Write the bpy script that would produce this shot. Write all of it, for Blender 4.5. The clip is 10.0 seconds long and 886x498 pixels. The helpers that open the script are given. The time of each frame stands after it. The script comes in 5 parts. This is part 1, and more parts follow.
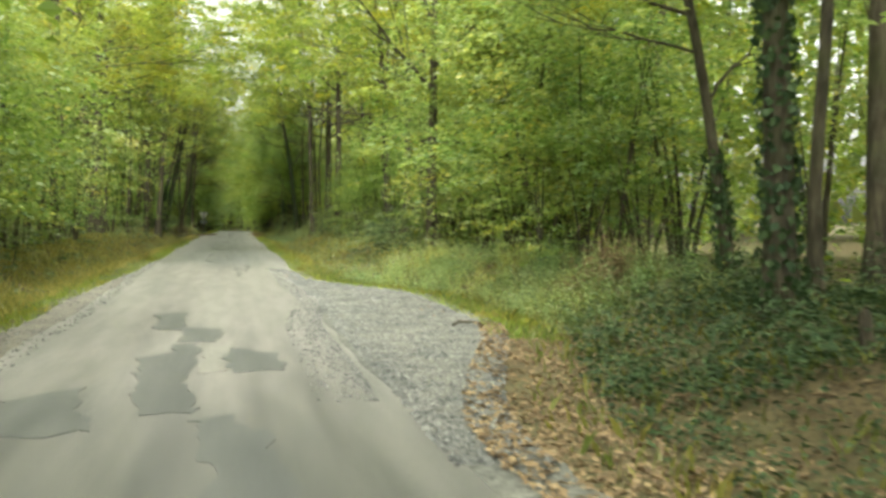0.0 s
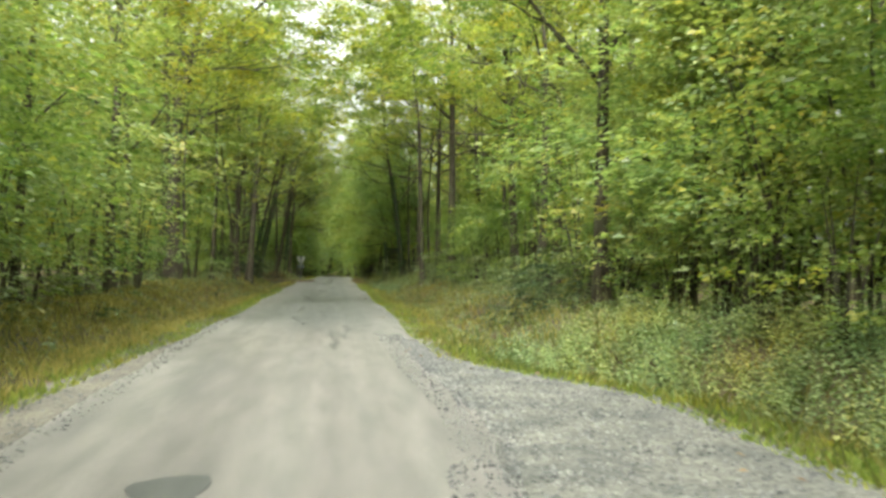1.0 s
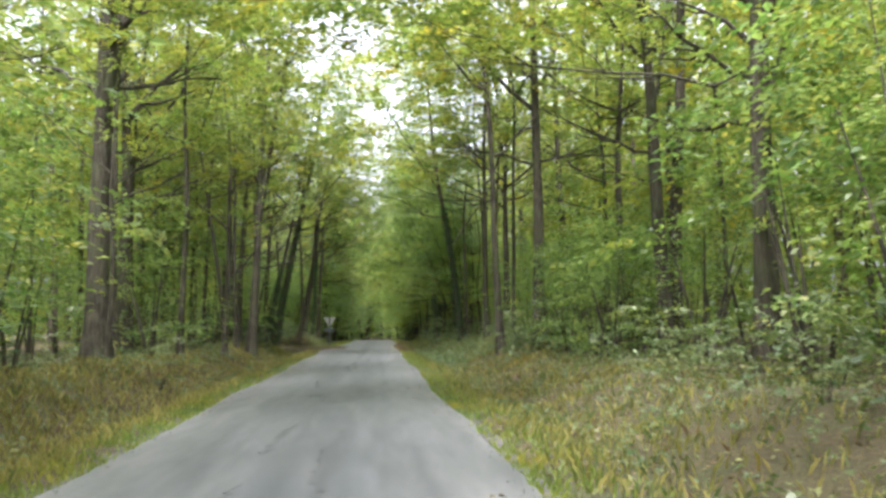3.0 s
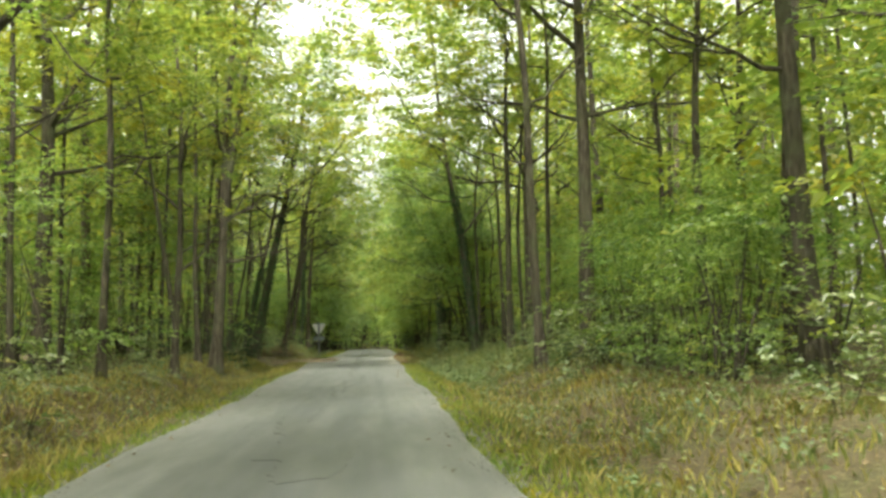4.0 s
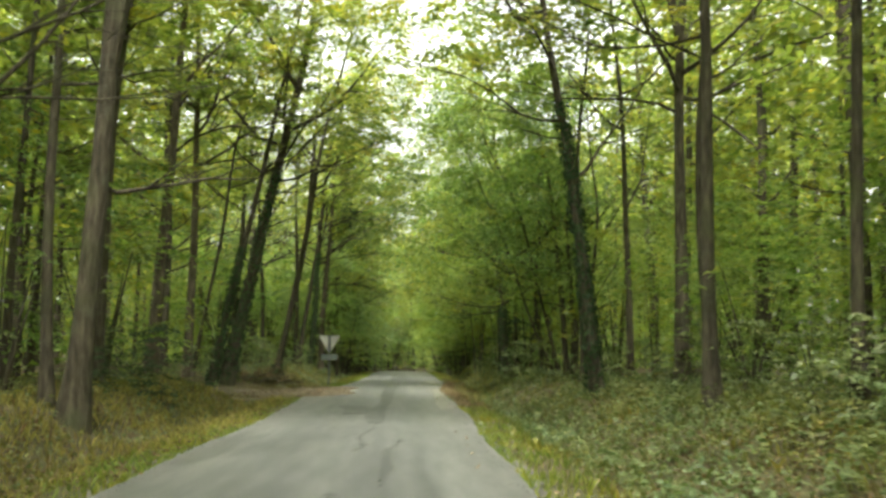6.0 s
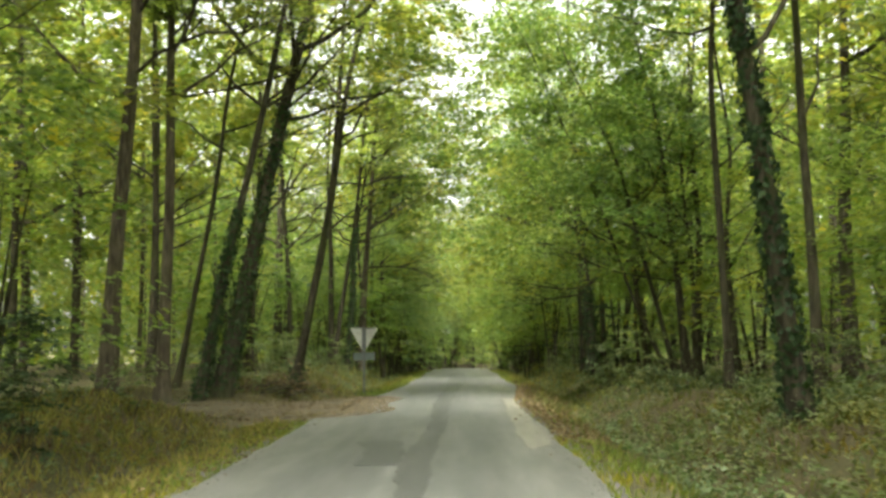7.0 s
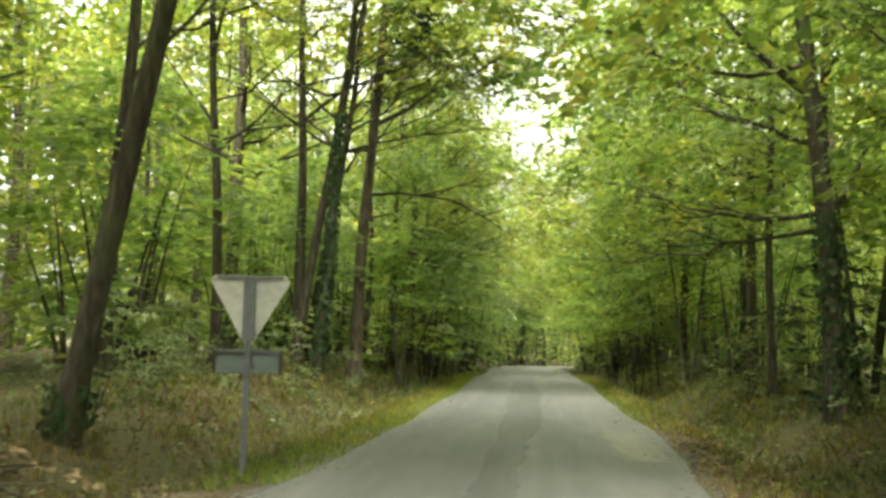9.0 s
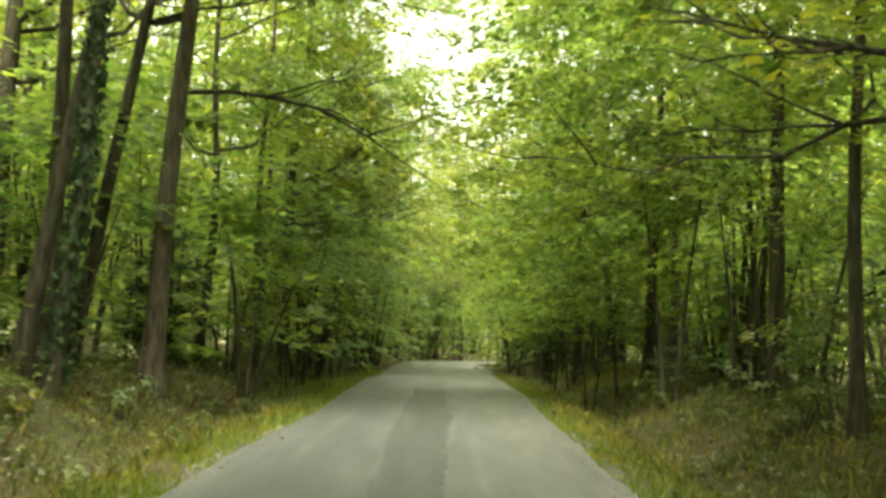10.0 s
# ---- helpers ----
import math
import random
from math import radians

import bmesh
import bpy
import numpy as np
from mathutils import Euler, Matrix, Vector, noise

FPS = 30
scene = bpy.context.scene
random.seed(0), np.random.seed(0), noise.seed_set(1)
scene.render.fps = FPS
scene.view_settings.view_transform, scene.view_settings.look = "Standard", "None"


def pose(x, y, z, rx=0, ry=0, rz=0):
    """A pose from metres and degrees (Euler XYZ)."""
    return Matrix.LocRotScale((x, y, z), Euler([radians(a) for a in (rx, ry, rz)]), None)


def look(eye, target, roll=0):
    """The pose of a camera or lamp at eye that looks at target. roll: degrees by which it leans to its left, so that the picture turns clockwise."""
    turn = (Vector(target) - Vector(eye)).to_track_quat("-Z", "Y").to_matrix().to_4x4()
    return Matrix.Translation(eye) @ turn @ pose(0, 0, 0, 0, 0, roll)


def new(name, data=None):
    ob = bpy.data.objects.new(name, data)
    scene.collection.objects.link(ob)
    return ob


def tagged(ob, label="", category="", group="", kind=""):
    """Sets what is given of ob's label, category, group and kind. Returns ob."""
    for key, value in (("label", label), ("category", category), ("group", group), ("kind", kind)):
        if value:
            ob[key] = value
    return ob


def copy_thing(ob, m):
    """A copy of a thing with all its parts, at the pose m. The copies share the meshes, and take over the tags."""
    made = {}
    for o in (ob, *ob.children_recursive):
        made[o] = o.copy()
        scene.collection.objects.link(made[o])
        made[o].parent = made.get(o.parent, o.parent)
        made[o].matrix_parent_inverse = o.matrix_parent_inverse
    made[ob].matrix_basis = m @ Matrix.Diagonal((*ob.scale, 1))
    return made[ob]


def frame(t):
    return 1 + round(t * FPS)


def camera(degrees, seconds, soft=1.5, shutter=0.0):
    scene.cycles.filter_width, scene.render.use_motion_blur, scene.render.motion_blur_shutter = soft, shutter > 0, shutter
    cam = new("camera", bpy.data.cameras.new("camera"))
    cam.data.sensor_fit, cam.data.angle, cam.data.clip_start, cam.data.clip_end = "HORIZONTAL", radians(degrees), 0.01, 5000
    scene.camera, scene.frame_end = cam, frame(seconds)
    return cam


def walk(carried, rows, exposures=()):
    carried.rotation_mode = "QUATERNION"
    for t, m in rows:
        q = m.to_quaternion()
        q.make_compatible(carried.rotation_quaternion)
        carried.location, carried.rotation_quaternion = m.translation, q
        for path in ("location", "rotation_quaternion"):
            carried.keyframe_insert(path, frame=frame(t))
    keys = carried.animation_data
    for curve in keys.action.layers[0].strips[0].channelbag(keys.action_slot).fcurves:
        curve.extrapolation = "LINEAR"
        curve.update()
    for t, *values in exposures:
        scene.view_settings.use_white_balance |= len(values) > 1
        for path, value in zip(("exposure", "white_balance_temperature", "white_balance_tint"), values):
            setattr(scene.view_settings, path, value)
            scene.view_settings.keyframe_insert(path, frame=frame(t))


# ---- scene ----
cam = camera(45.75, 10.0, soft=3.0, shutter=0.15)
PATH = [
    (0, -0.264, 0.620, 1.323, -11.348, -1.603, -0.362),
    (0.5, -0.224, 4.801, 1.286, -7.404, 0.055, -1.803),
    (1, -0.163, 8.991, 1.291, -5.997, 0.863, -0.668),
    (1.5, -0.095, 13.172, 1.316, -5.544, 2.145, 0.471),
    (2, 0.011, 17.340, 1.317, -4.563, 3.343, 1.159),
    (2.5, 0.075, 21.491, 1.276, -4.193, 4.017, 0.927),
    (2.7, 0.095, 23.177, 1.319, -3.880, 3.919, 0.660),
    (3.8, 0.111, 32.597, 1.295, -3.604, 4.720, 0.812),
    (4, 0.116, 34.336, 1.289, -3.967, 4.473, 1.100),
    (4.5, 0.126, 38.766, 1.303, -4.727, 4.211, 1.244),
    (5, 0.128, 43.303, 1.316, -5.143, 4.347, 1.221),
    (5.5, 0.064, 47.936, 1.303, -4.897, 4.148, 1.437),
    (5.7, 0.059, 49.800, 1.269, -3.269, 4.693, 0.153),
    (6.8, 0.061, 60.176, 1.277, 0.082, 6.464, 0.076),
    (7, 0.047, 62.091, 1.312, 1.003, 5.256, 0.397),
    (7.5, -0.033, 66.931, 1.289, 1.386, 6.551, -0.046),
    (8, -0.141, 71.773, 1.302, 2.682, 6.965, -0.757),
    (8.5, -0.163, 76.560, 1.301, 4.085, 4.959, -0.571),
    (9, -0.052, 81.260, 1.330, 4.631, 4.640, -1.490),
    (9.5, 0.087, 85.862, 1.299, 2.075, 5.284, -0.585),
    (10, 0.154, 90.416, 1.257, 0.216, 4.322, -2.349),
]
walk(cam, [(t, pose(x, y, z, 90 + pitch, roll, yaw)) for t, x, y, z, yaw, pitch, roll in PATH],
     exposures=[(0.0, 2.1, 7000, 1), (0.4, 1.94, 6900, 2), (1.0, 2.03, 6700, 4), (1.5, 2.1, 5800, 16), (2.7, 2.2, 5750, 20), (4.0, 2.4, 6900, 3), (5.0, 2.42, 6900, 3), (5.7, 2.34, 6900, 3), (6.8, 2.38, 6900, 4), (7.5, 2.8, 6900, 6), (8.2, 2.77, 7350, 5), (9.0, 2.75, 7100, 5), (9.5, 2.18, 7700, -3), (10.0, 2.62, 7700, -4)])

# ---- world and sun: a bright overcast sky ----
world = bpy.data.worlds.new("overcast_sky")
scene.world = world
world.use_nodes = True
wn = world.node_tree.nodes
sky = wn.new("ShaderNodeTexSky")
sky.sky_type = "NISHITA"
sky.sun_disc = False
sky.sun_elevation, sky.sun_rotation = radians(60), radians(194)
sky.air_density, sky.dust_density, sky.ozone_density = 1.0, 6.0, 0.4
pale = wn.new("ShaderNodeHueSaturation")
pale.inputs["Saturation"].default_value = 0.12
world.node_tree.links.new(sky.outputs["Color"], pale.inputs["Color"])
world.node_tree.links.new(pale.outputs["Color"], wn["Background"].inputs["Color"])
wn["Background"].inputs["Strength"].default_value = 0.15
sun = new("sun", bpy.data.lights.new("sun", "SUN"))
sun.data.energy, sun.data.angle, sun.data.color = 1.8, radians(25), (1.0, 0.97, 0.9)
sun.matrix_world = look((0, 0, 50), (7, 28, 0))

rng = np.random.default_rng(7)


# ---- materials ----
def shader(name, rough=0.8):
    m = bpy.data.materials.new(name)
    m.use_nodes = True
    b = m.node_tree.nodes["Principled BSDF"]
    b.inputs["Roughness"].default_value = rough
    b.inputs["Specular IOR Level"].default_value = 0.25
    return m, m.node_tree.nodes, m.node_tree.links, b


def noise_of(nt, ln, scale, detail=4.0, stretch=None, kind="Object"):
    co = nt.new("ShaderNodeTexCoord")
    tex = nt.new("ShaderNodeTexNoise")
    tex.inputs["Scale"].default_value, tex.inputs["Detail"].default_value = scale, detail
    if stretch:
        mp = nt.new("ShaderNodeMapping")
        mp.inputs["Scale"].default_value = stretch
        ln.new(co.outputs[kind], mp.inputs["Vector"])
        ln.new(mp.outputs["Vector"], tex.inputs["Vector"])
    else:
        ln.new(co.outputs[kind], tex.inputs["Vector"])
    return tex.outputs["Fac"]


def ramp(nt, ln, fac, stops):
    r = nt.new("ShaderNodeValToRGB")
    for i, (p, c) in enumerate(stops):
        e = r.color_ramp.elements[i] if i < 2 else r.color_ramp.elements.new(p)
        e.position, e.color = p, (*c, 1)
    ln.new(fac, r.inputs["Fac"])
    return r.outputs["Color"]


def blend(nt, ln, fac, a, b, mode="MIX"):
    m = nt.new("ShaderNodeMix")
    m.data_type, m.blend_type = "RGBA", mode
    for sock, v in ((m.inputs[0], fac), (m.inputs[6], a), (m.inputs[7], b)):
        if isinstance(v, (int, float)):
            sock.default_value = v
        elif isinstance(v, tuple):
            sock.default_value = (*v, 1)
        else:
            ln.new(v, sock)
    return m.outputs[2]


def bump(nt, ln, b, height, strength, distance=0.02):
    n = nt.new("ShaderNodeBump")
    n.inputs["Strength"].default_value, n.inputs["Distance"].default_value = strength, distance
    ln.new(height, n.inputs["Height"])
    ln.new(n.outputs["Normal"], b.inputs["Normal"])


def leaf_material(name, dark, mid, light, glow, through_share=0.45, rough=0.45, autumn=True):
    """Thin leaves: some light is reflected and some passes through, tinted yellower."""
    m, nt, ln, b = shader(name, rough)
    b.inputs["Specular IOR Level"].default_value = 0.5
    geo = nt.new("ShaderNodeNewGeometry")
    info = nt.new("ShaderNodeObjectInfo")
    col = ramp(nt, ln, geo.outputs["Random Per Island"], [(0.0, dark), (1.0, light), (0.5, mid)])
    tone = ramp(nt, ln, info.outputs["Random"], [(0.0, (0.72, 0.78, 0.7)), (1.0, (1.2, 1.12, 1.0))])
    col = blend(nt, ln, 1.0, col, tone, "MULTIPLY")
    if autumn:
        patch = noise_of(nt, ln, 0.6, 3.0)
        col = blend(nt, ln, 1.0, col, ramp(nt, ln, patch, [(0.36, (0.86, 0.98, 1.12)), (0.67, (1.42, 1.06, 0.66)), (0.52, (1.02, 1.01, 0.98))]), "MULTIPLY")
    ln.new(col, b.inputs["Base Color"])
    tr = nt.new("ShaderNodeBsdfTranslucent")
    ln.new(blend(nt, ln, 1.0, col, glow, "MULTIPLY"), tr.inputs["Color"])
    mix = nt.new("ShaderNodeMixShader")
    mix.inputs[0].default_value = through_share
    ln.new(b.outputs[0], mix.inputs[1])
    ln.new(tr.outputs[0], mix.inputs[2])
    ln.new(mix.outputs[0], nt["Material Output"].inputs["Surface"])
    return m


LEAF_OAK = leaf_material("oak_leaves", (0.065, 0.098, 0.022), (0.116, 0.155, 0.038), (0.192, 0.215, 0.062), (2.2, 2.18, 1.35), 0.54)
LEAF_BEAM = leaf_material("hornbeam_leaves", (0.059, 0.097, 0.025), (0.103, 0.152, 0.046), (0.171, 0.218, 0.078), (2.25, 2.3, 1.35), 0.52)
# paler version of the hornbeam leaves, for the crowns nearest the start
LEAF_BEAM_PALE = leaf_material("pale_edge_leaves", (0.091, 0.136, 0.044), (0.148, 0.202, 0.076), (0.232, 0.278, 0.121), (2.0, 2.0, 1.3), 0.5)
LEAF_DARK = leaf_material("evergreen_leaves", (0.016, 0.036, 0.016), (0.028, 0.055, 0.023), (0.048, 0.08, 0.033), (1.2, 1.4, 0.8), 0.15, 0.6, False)
LEAF_DARK.node_tree.nodes["Principled BSDF"].inputs["Specular IOR Level"].default_value = 0.2
LEAF_HERB = leaf_material("herb_leaves", (0.07, 0.1, 0.038), (0.118, 0.152, 0.065), (0.18, 0.21, 0.105), (1.6, 1.7, 1.0), 0.35)
LEAF_NETTLE = leaf_material("nettle_leaves", (0.085, 0.134, 0.057), (0.144, 0.198, 0.090), (0.226, 0.276, 0.144), (1.5, 1.6, 1.0), 0.35)
GRASS = leaf_material("grass_blades", (0.06, 0.085, 0.02), (0.105, 0.128, 0.03), (0.175, 0.168, 0.048), (1.4, 1.4, 0.9), 0.35)
DRY = leaf_material("dry_herbs", (0.07, 0.042, 0.018), (0.12, 0.08, 0.03), (0.12, 0.11, 0.03), (1.3, 1.2, 0.9), 0.3, 0.7, False)
GRASS_GOLD = leaf_material("golden_grass", (0.135, 0.145, 0.036), (0.221, 0.212, 0.062), (0.302, 0.268, 0.095), (1.4, 1.35, 0.9), 0.4, 0.6, False)
GRASS_DRY = leaf_material("dry_grass", (0.088, 0.075, 0.025), (0.14, 0.12, 0.042), (0.185, 0.17, 0.06), (1.3, 1.2, 0.9), 0.35, 0.7, False)
BRACKEN = leaf_material("dead_bracken_leaves", (0.085, 0.052, 0.022), (0.16, 0.103, 0.045), (0.235, 0.165, 0.078), (1.1, 1.0, 0.8), 0.15, 0.8, False)
GRASS_FRESH = leaf_material("fresh_verge_grass", (0.075, 0.115, 0.018), (0.128, 0.172, 0.03), (0.2, 0.225, 0.048), (1.5, 1.6, 0.8), 0.4)
LITTER = leaf_material("fallen_leaves", (0.066, 0.046, 0.025), (0.127, 0.090, 0.049), (0.209, 0.162, 0.098), (1.1, 1.0, 0.8), 0.1, 0.8, False)


def bark_material(name, a, b_, c, moss=0.35):
    m, nt, ln, b = shader(name, 0.9)
    ridges = noise_of(nt, ln, 14.0, 8.0, (1.0, 1.0, 0.22))
    plates = noise_of(nt, ln, 5.0, 5.0, (1.0, 1.0, 0.35))
    col = ramp(nt, ln, blend(nt, ln, 0.35, ridges, plates), [(0.36, a), (0.64, c), (0.5, b_)])
    spots = noise_of(nt, ln, 1.3, 5.0)
    green = ramp(nt, ln, spots, [(0.50, (0, 0, 0)), (0.66, (moss, moss, moss))])
    col = blend(nt, ln, green, col, (0.05, 0.058, 0.024))
    grey = ramp(nt, ln, noise_of(nt, ln, 3.4, 6.0), [(0.56, (0, 0, 0)), (0.68, (0.4, 0.4, 0.4))])
    ln.new(blend(nt, ln, grey, col, (0.078, 0.08, 0.056)), b.inputs["Base Color"])
    bump(nt, ln, b, ridges, 1.0, 0.06)
    return m


BARK = bark_material("oak_bark", (0.02, 0.017, 0.011), (0.048, 0.041, 0.027), (0.086, 0.075, 0.051), 0.7)
BARK_PALE = bark_material("pale_bark", (0.036, 0.029, 0.02), (0.075, 0.062, 0.042), (0.125, 0.107, 0.076), 0.45)
BARK_DARK = bark_material("dark_bark", (0.017, 0.015, 0.01), (0.043, 0.037, 0.024), (0.08, 0.07, 0.046), 0.7)


def ground_material():
    m, nt, ln, b = shader("forest_floor", 0.95)
    big, mid, fine = noise_of(nt, ln, 0.22, 3.0), noise_of(nt, ln, 1.4, 5.0), noise_of(nt, ln, 22.0, 5.0)
    soil = ramp(nt, ln, fine, [(0.3, (0.03, 0.023, 0.012)), (0.72, (0.115, 0.087, 0.045)), (0.5, (0.062, 0.047, 0.023))])
    green = ramp(nt, ln, fine, [(0.3, (0.03, 0.033, 0.014)), (0.7, (0.085, 0.085, 0.034))])
    share = blend(nt, ln, 0.5, big, mid)
    ln.new(blend(nt, ln, ramp(nt, ln, share, [(0.42, (0, 0, 0)), (0.6, (1, 1, 1))]), soil, green), b.inputs["Base Color"])
    bump(nt, ln, b, fine, 0.8, 0.04)
    return m


def asphalt_material(name, dark, light, warm, older=None):
    """Worn asphalt; older: dark and light of the bleached first stretch, which ends ragged at the newer surface."""
    m, nt, ln, b = shader(name, 0.52)
    b.inputs["Specular IOR Level"].default_value = 0.5
    streak = noise_of(nt, ln, 1.0, 5.0, (2.2, 0.05, 1.0))
    cloud, grain = noise_of(nt, ln, 0.5, 5.0, (1.0, 0.22, 1.0)), noise_of(nt, ln, 95.0, 3.0)
    lay = blend(nt, ln, 0.3, streak, cloud)
    col = ramp(nt, ln, lay, [(0.36, dark), (0.64, light)])
    if older:
        first = ramp(nt, ln, lay, [(0.36, older[0]), (0.64, older[1])])
        co, sep = nt.new("ShaderNodeTexCoord"), nt.new("ShaderNodeSeparateXYZ")
        ln.new(co.outputs["Object"], sep.inputs[0])

        def zone(axis, noise_fac, gain, a, b_):
            ragged, to = nt.new("ShaderNodeMath"), nt.new("ShaderNodeMapRange")
            ragged.operation = "MULTIPLY_ADD"
            ln.new(noise_fac, ragged.inputs[0])
            ragged.inputs[1].default_value = gain
            ln.new(axis, ragged.inputs[2])
            to.inputs["From Min"].default_value, to.inputs["From Max"].default_value = a, b_
            ln.new(ragged.outputs[0], to.inputs["Value"])
            return to.outputs["Result"]

        # first metres darkened in colour, standing in for shade of overhanging trees
        shade_tint = blend(nt, ln, 1.0, first, (0.45, 0.49, 0.45), "MULTIPLY")
        first = blend(nt, ln, zone(sep.outputs["Y"], streak, 6.0, 8.5, 13.5), shade_tint, first)
        col = blend(nt, ln, zone(sep.outputs["Y"], cloud, 16.0, 35.0, 42.0), first, col)
        across, wide = nt.new("ShaderNodeMath"), nt.new("ShaderNodeMath")
        across.operation, wide.operation = "ADD", "ABSOLUTE"
        across.inputs[1].default_value = 0.6
        ln.new(sep.outputs["X"], across.inputs[0])
        ln.new(across.outputs[0], wide.inputs[0])
        dusty = blend(nt, ln, 1.0, zone(wide.outputs[0], cloud, 1.2, 1.55, 2.5), (0.5, 0.5, 0.5), "MULTIPLY")
        col = blend(nt, ln, dusty, col, (0.15, 0.146, 0.14))
        worn = blend(nt, ln, zone(wide.outputs[0], streak, 1.4, 1.15, 1.75), (1, 1, 1), (0, 0, 0))
        worn = blend(nt, ln, 1.0, worn, zone(sep.outputs["Y"], cloud, 8.0, 30.0, 33.0), "MULTIPLY")
        worn = blend(nt, ln, 1.0, worn, blend(nt, ln, zone(sep.outputs["Y"], cloud, 20.0, 62.0, 76.0), (0.7, 0.7, 0.7), (0.12, 0.12, 0.12)), "MULTIPLY")
        col = blend(nt, ln, worn, col, blend(nt, ln, 1.0, col, (0.58, 0.6, 0.63), "MULTIPLY"))
    col = blend(nt, ln, ramp(nt, ln, noise_of(nt, ln, 1.6, 4.0, (1.6, 0.1, 1.0)), [(0.48, (0, 0, 0)), (0.72, (0.45, 0.45, 0.45))]), col, warm)
    mottle = noise_of(nt, ln, 5.0, 7.0, (1.0, 0.14, 1.0))
    col = blend(nt, ln, 1.0, col, ramp(nt, ln, mottle, [(0.32, (0.74, 0.76, 0.74)), (0.68, (1.16, 1.15, 1.13))]), "MULTIPLY")
    stain = ramp(nt, ln, noise_of(nt, ln, 0.9, 6.0, (1.6, 0.09, 1.0)), [(0.55, (0, 0, 0)), (0.7, (0.55, 0.55, 0.55))])
    col = blend(nt, ln, stain, col, tuple(c * 0.72 for c in dark))
    col = blend(nt, ln, 1.0, col, ramp(nt, ln, grain, [(0.3, (0.7, 0.7, 0.7)), (0.7, (1.22, 1.22, 1.22))]), "MULTIPLY")
    ln.new(col, b.inputs["Base Color"])
    bump(nt, ln, b, grain, 0.35, 0.006)
    return m


FLOOR = ground_material()
ASPHALT = asphalt_material("worn_asphalt", (0.056, 0.058, 0.060), (0.102, 0.104, 0.104), (0.125, 0.123, 0.117), ((0.085, 0.08, 0.077), (0.14, 0.132, 0.125)))
PATCH = asphalt_material("patch_asphalt", (0.036, 0.037, 0.039), (0.06, 0.061, 0.062), (0.056, 0.056, 0.055))
PATCH_MILD = asphalt_material("weathered_patch_asphalt", (0.034, 0.037, 0.036), (0.066, 0.069, 0.067), (0.07, 0.07, 0.066))
PATCH_GREY = asphalt_material("grey_patch_asphalt", (0.042, 0.044, 0.044), (0.07, 0.072, 0.071), (0.075, 0.075, 0.072))
PATCH_SAND = asphalt_material("sandy_patch_asphalt", (0.14, 0.133, 0.115), (0.18, 0.172, 0.15), (0.18, 0.17, 0.15))
PATCH_PALE = asphalt_material("pale_patch_asphalt", (0.105, 0.102, 0.094), (0.135, 0.131, 0.12), (0.13, 0.127, 0.115))


def mineral(name, a, b_, scale=30.0):
    m, nt, ln, b = shader(name, 0.9)
    info = nt.new("ShaderNodeObjectInfo")
    geo = nt.new("ShaderNodeNewGeometry")
    fine = noise_of(nt, ln, scale, 5.0)
    col = ramp(nt, ln, fine, [(0.3, a), (0.7, b_)])
    vary = ramp(nt, ln, geo.outputs["Random Per Island"], [(0.0, (0.5, 0.5, 0.53)), (1.0, (1.6, 1.58, 1.53))])
    vary2 = ramp(nt, ln, info.outputs["Random"], [(0.0, (0.8, 0.8, 0.82)), (1.0, (1.2, 1.2, 1.15))])
    broad = ramp(nt, ln, noise_of(nt, ln, 1.6, 4.0), [(0.35, (0.72, 0.74, 0.75)), (0.65, (1.2, 1.18, 1.14))])
    col = blend(nt, ln, 1.0, col, broad, "MULTIPLY")
    ln.new(blend(nt, ln, 1.0, blend(nt, ln, 1.0, col, vary, "MULTIPLY"), vary2, "MULTIPLY"), b.inputs["Base Color"])
    bump(nt, ln, b, fine, 0.6, 0.02)
    return m


GRAVEL = mineral("grey_gravel", (0.03, 0.032, 0.031), (0.105, 0.108, 0.102), 22.0)
STONE = mineral("limestone_chips", (0.05, 0.053, 0.052), (0.13, 0.134, 0.13))
GRIT = mineral("brown_grit", (0.033, 0.031, 0.026), (0.105, 0.101, 0.09), 26.0)
DIRT = mineral("dirt_track", (0.034, 0.028, 0.018), (0.085, 0.07, 0.045), 9.0)


def metal(name, col, rough, met=0.8):
    m, nt, ln, b = shader(name, rough)
    b.inputs["Metallic"].default_value = met
    wear = noise_of(nt, ln, 14.0, 5.0)
    ln.new(ramp(nt, ln, wear, [(0.3, tuple(c * 0.75 for c in col)), (0.7, col)]), b.inputs["Base Color"])
    return m


GALV = metal("galvanised_steel", (0.12, 0.13, 0.13), 0.6, 0.4)
PLATE = metal("weathered_sign_back", (0.40, 0.40, 0.35), 0.6, 0.05)
PLATE_GREEN = metal("weathered_panel_back", (0.11, 0.14, 0.125), 0.6, 0.2)


# ---- the lie of the land ----
def smooth(a, b, v):
    t = np.clip((v - a) / (b - a), 0.0, 1.0)
    return t * t * (3 - 2 * t)


def crown_line(y):
    """Height of the road: level, then falling away over a long brow."""
    d = np.clip(np.asarray(y, float) - 95.0, 0.0, None)
    near = np.minimum(d, 75.0)
    return -near * near / 5000.0 - np.clip(d - 75.0, 0.0, 120.0) * 0.03


def turn_off(y):
    """How far the road has swung to the right, out of sight beyond the brow."""
    return 0.010 * np.clip(np.asarray(y, float) - 138.0, 0.0, None) ** 2


def left_edge(y):
    y = np.asarray(y, float)
    return turn_off(y) + -2.55 + 0.8 * smooth(84, 98, y) + 0.22 * smooth(24, 14, y) + 0.06 * np.sin(y * 0.37) + 0.025 * np.sin(y * 0.9 + 1)


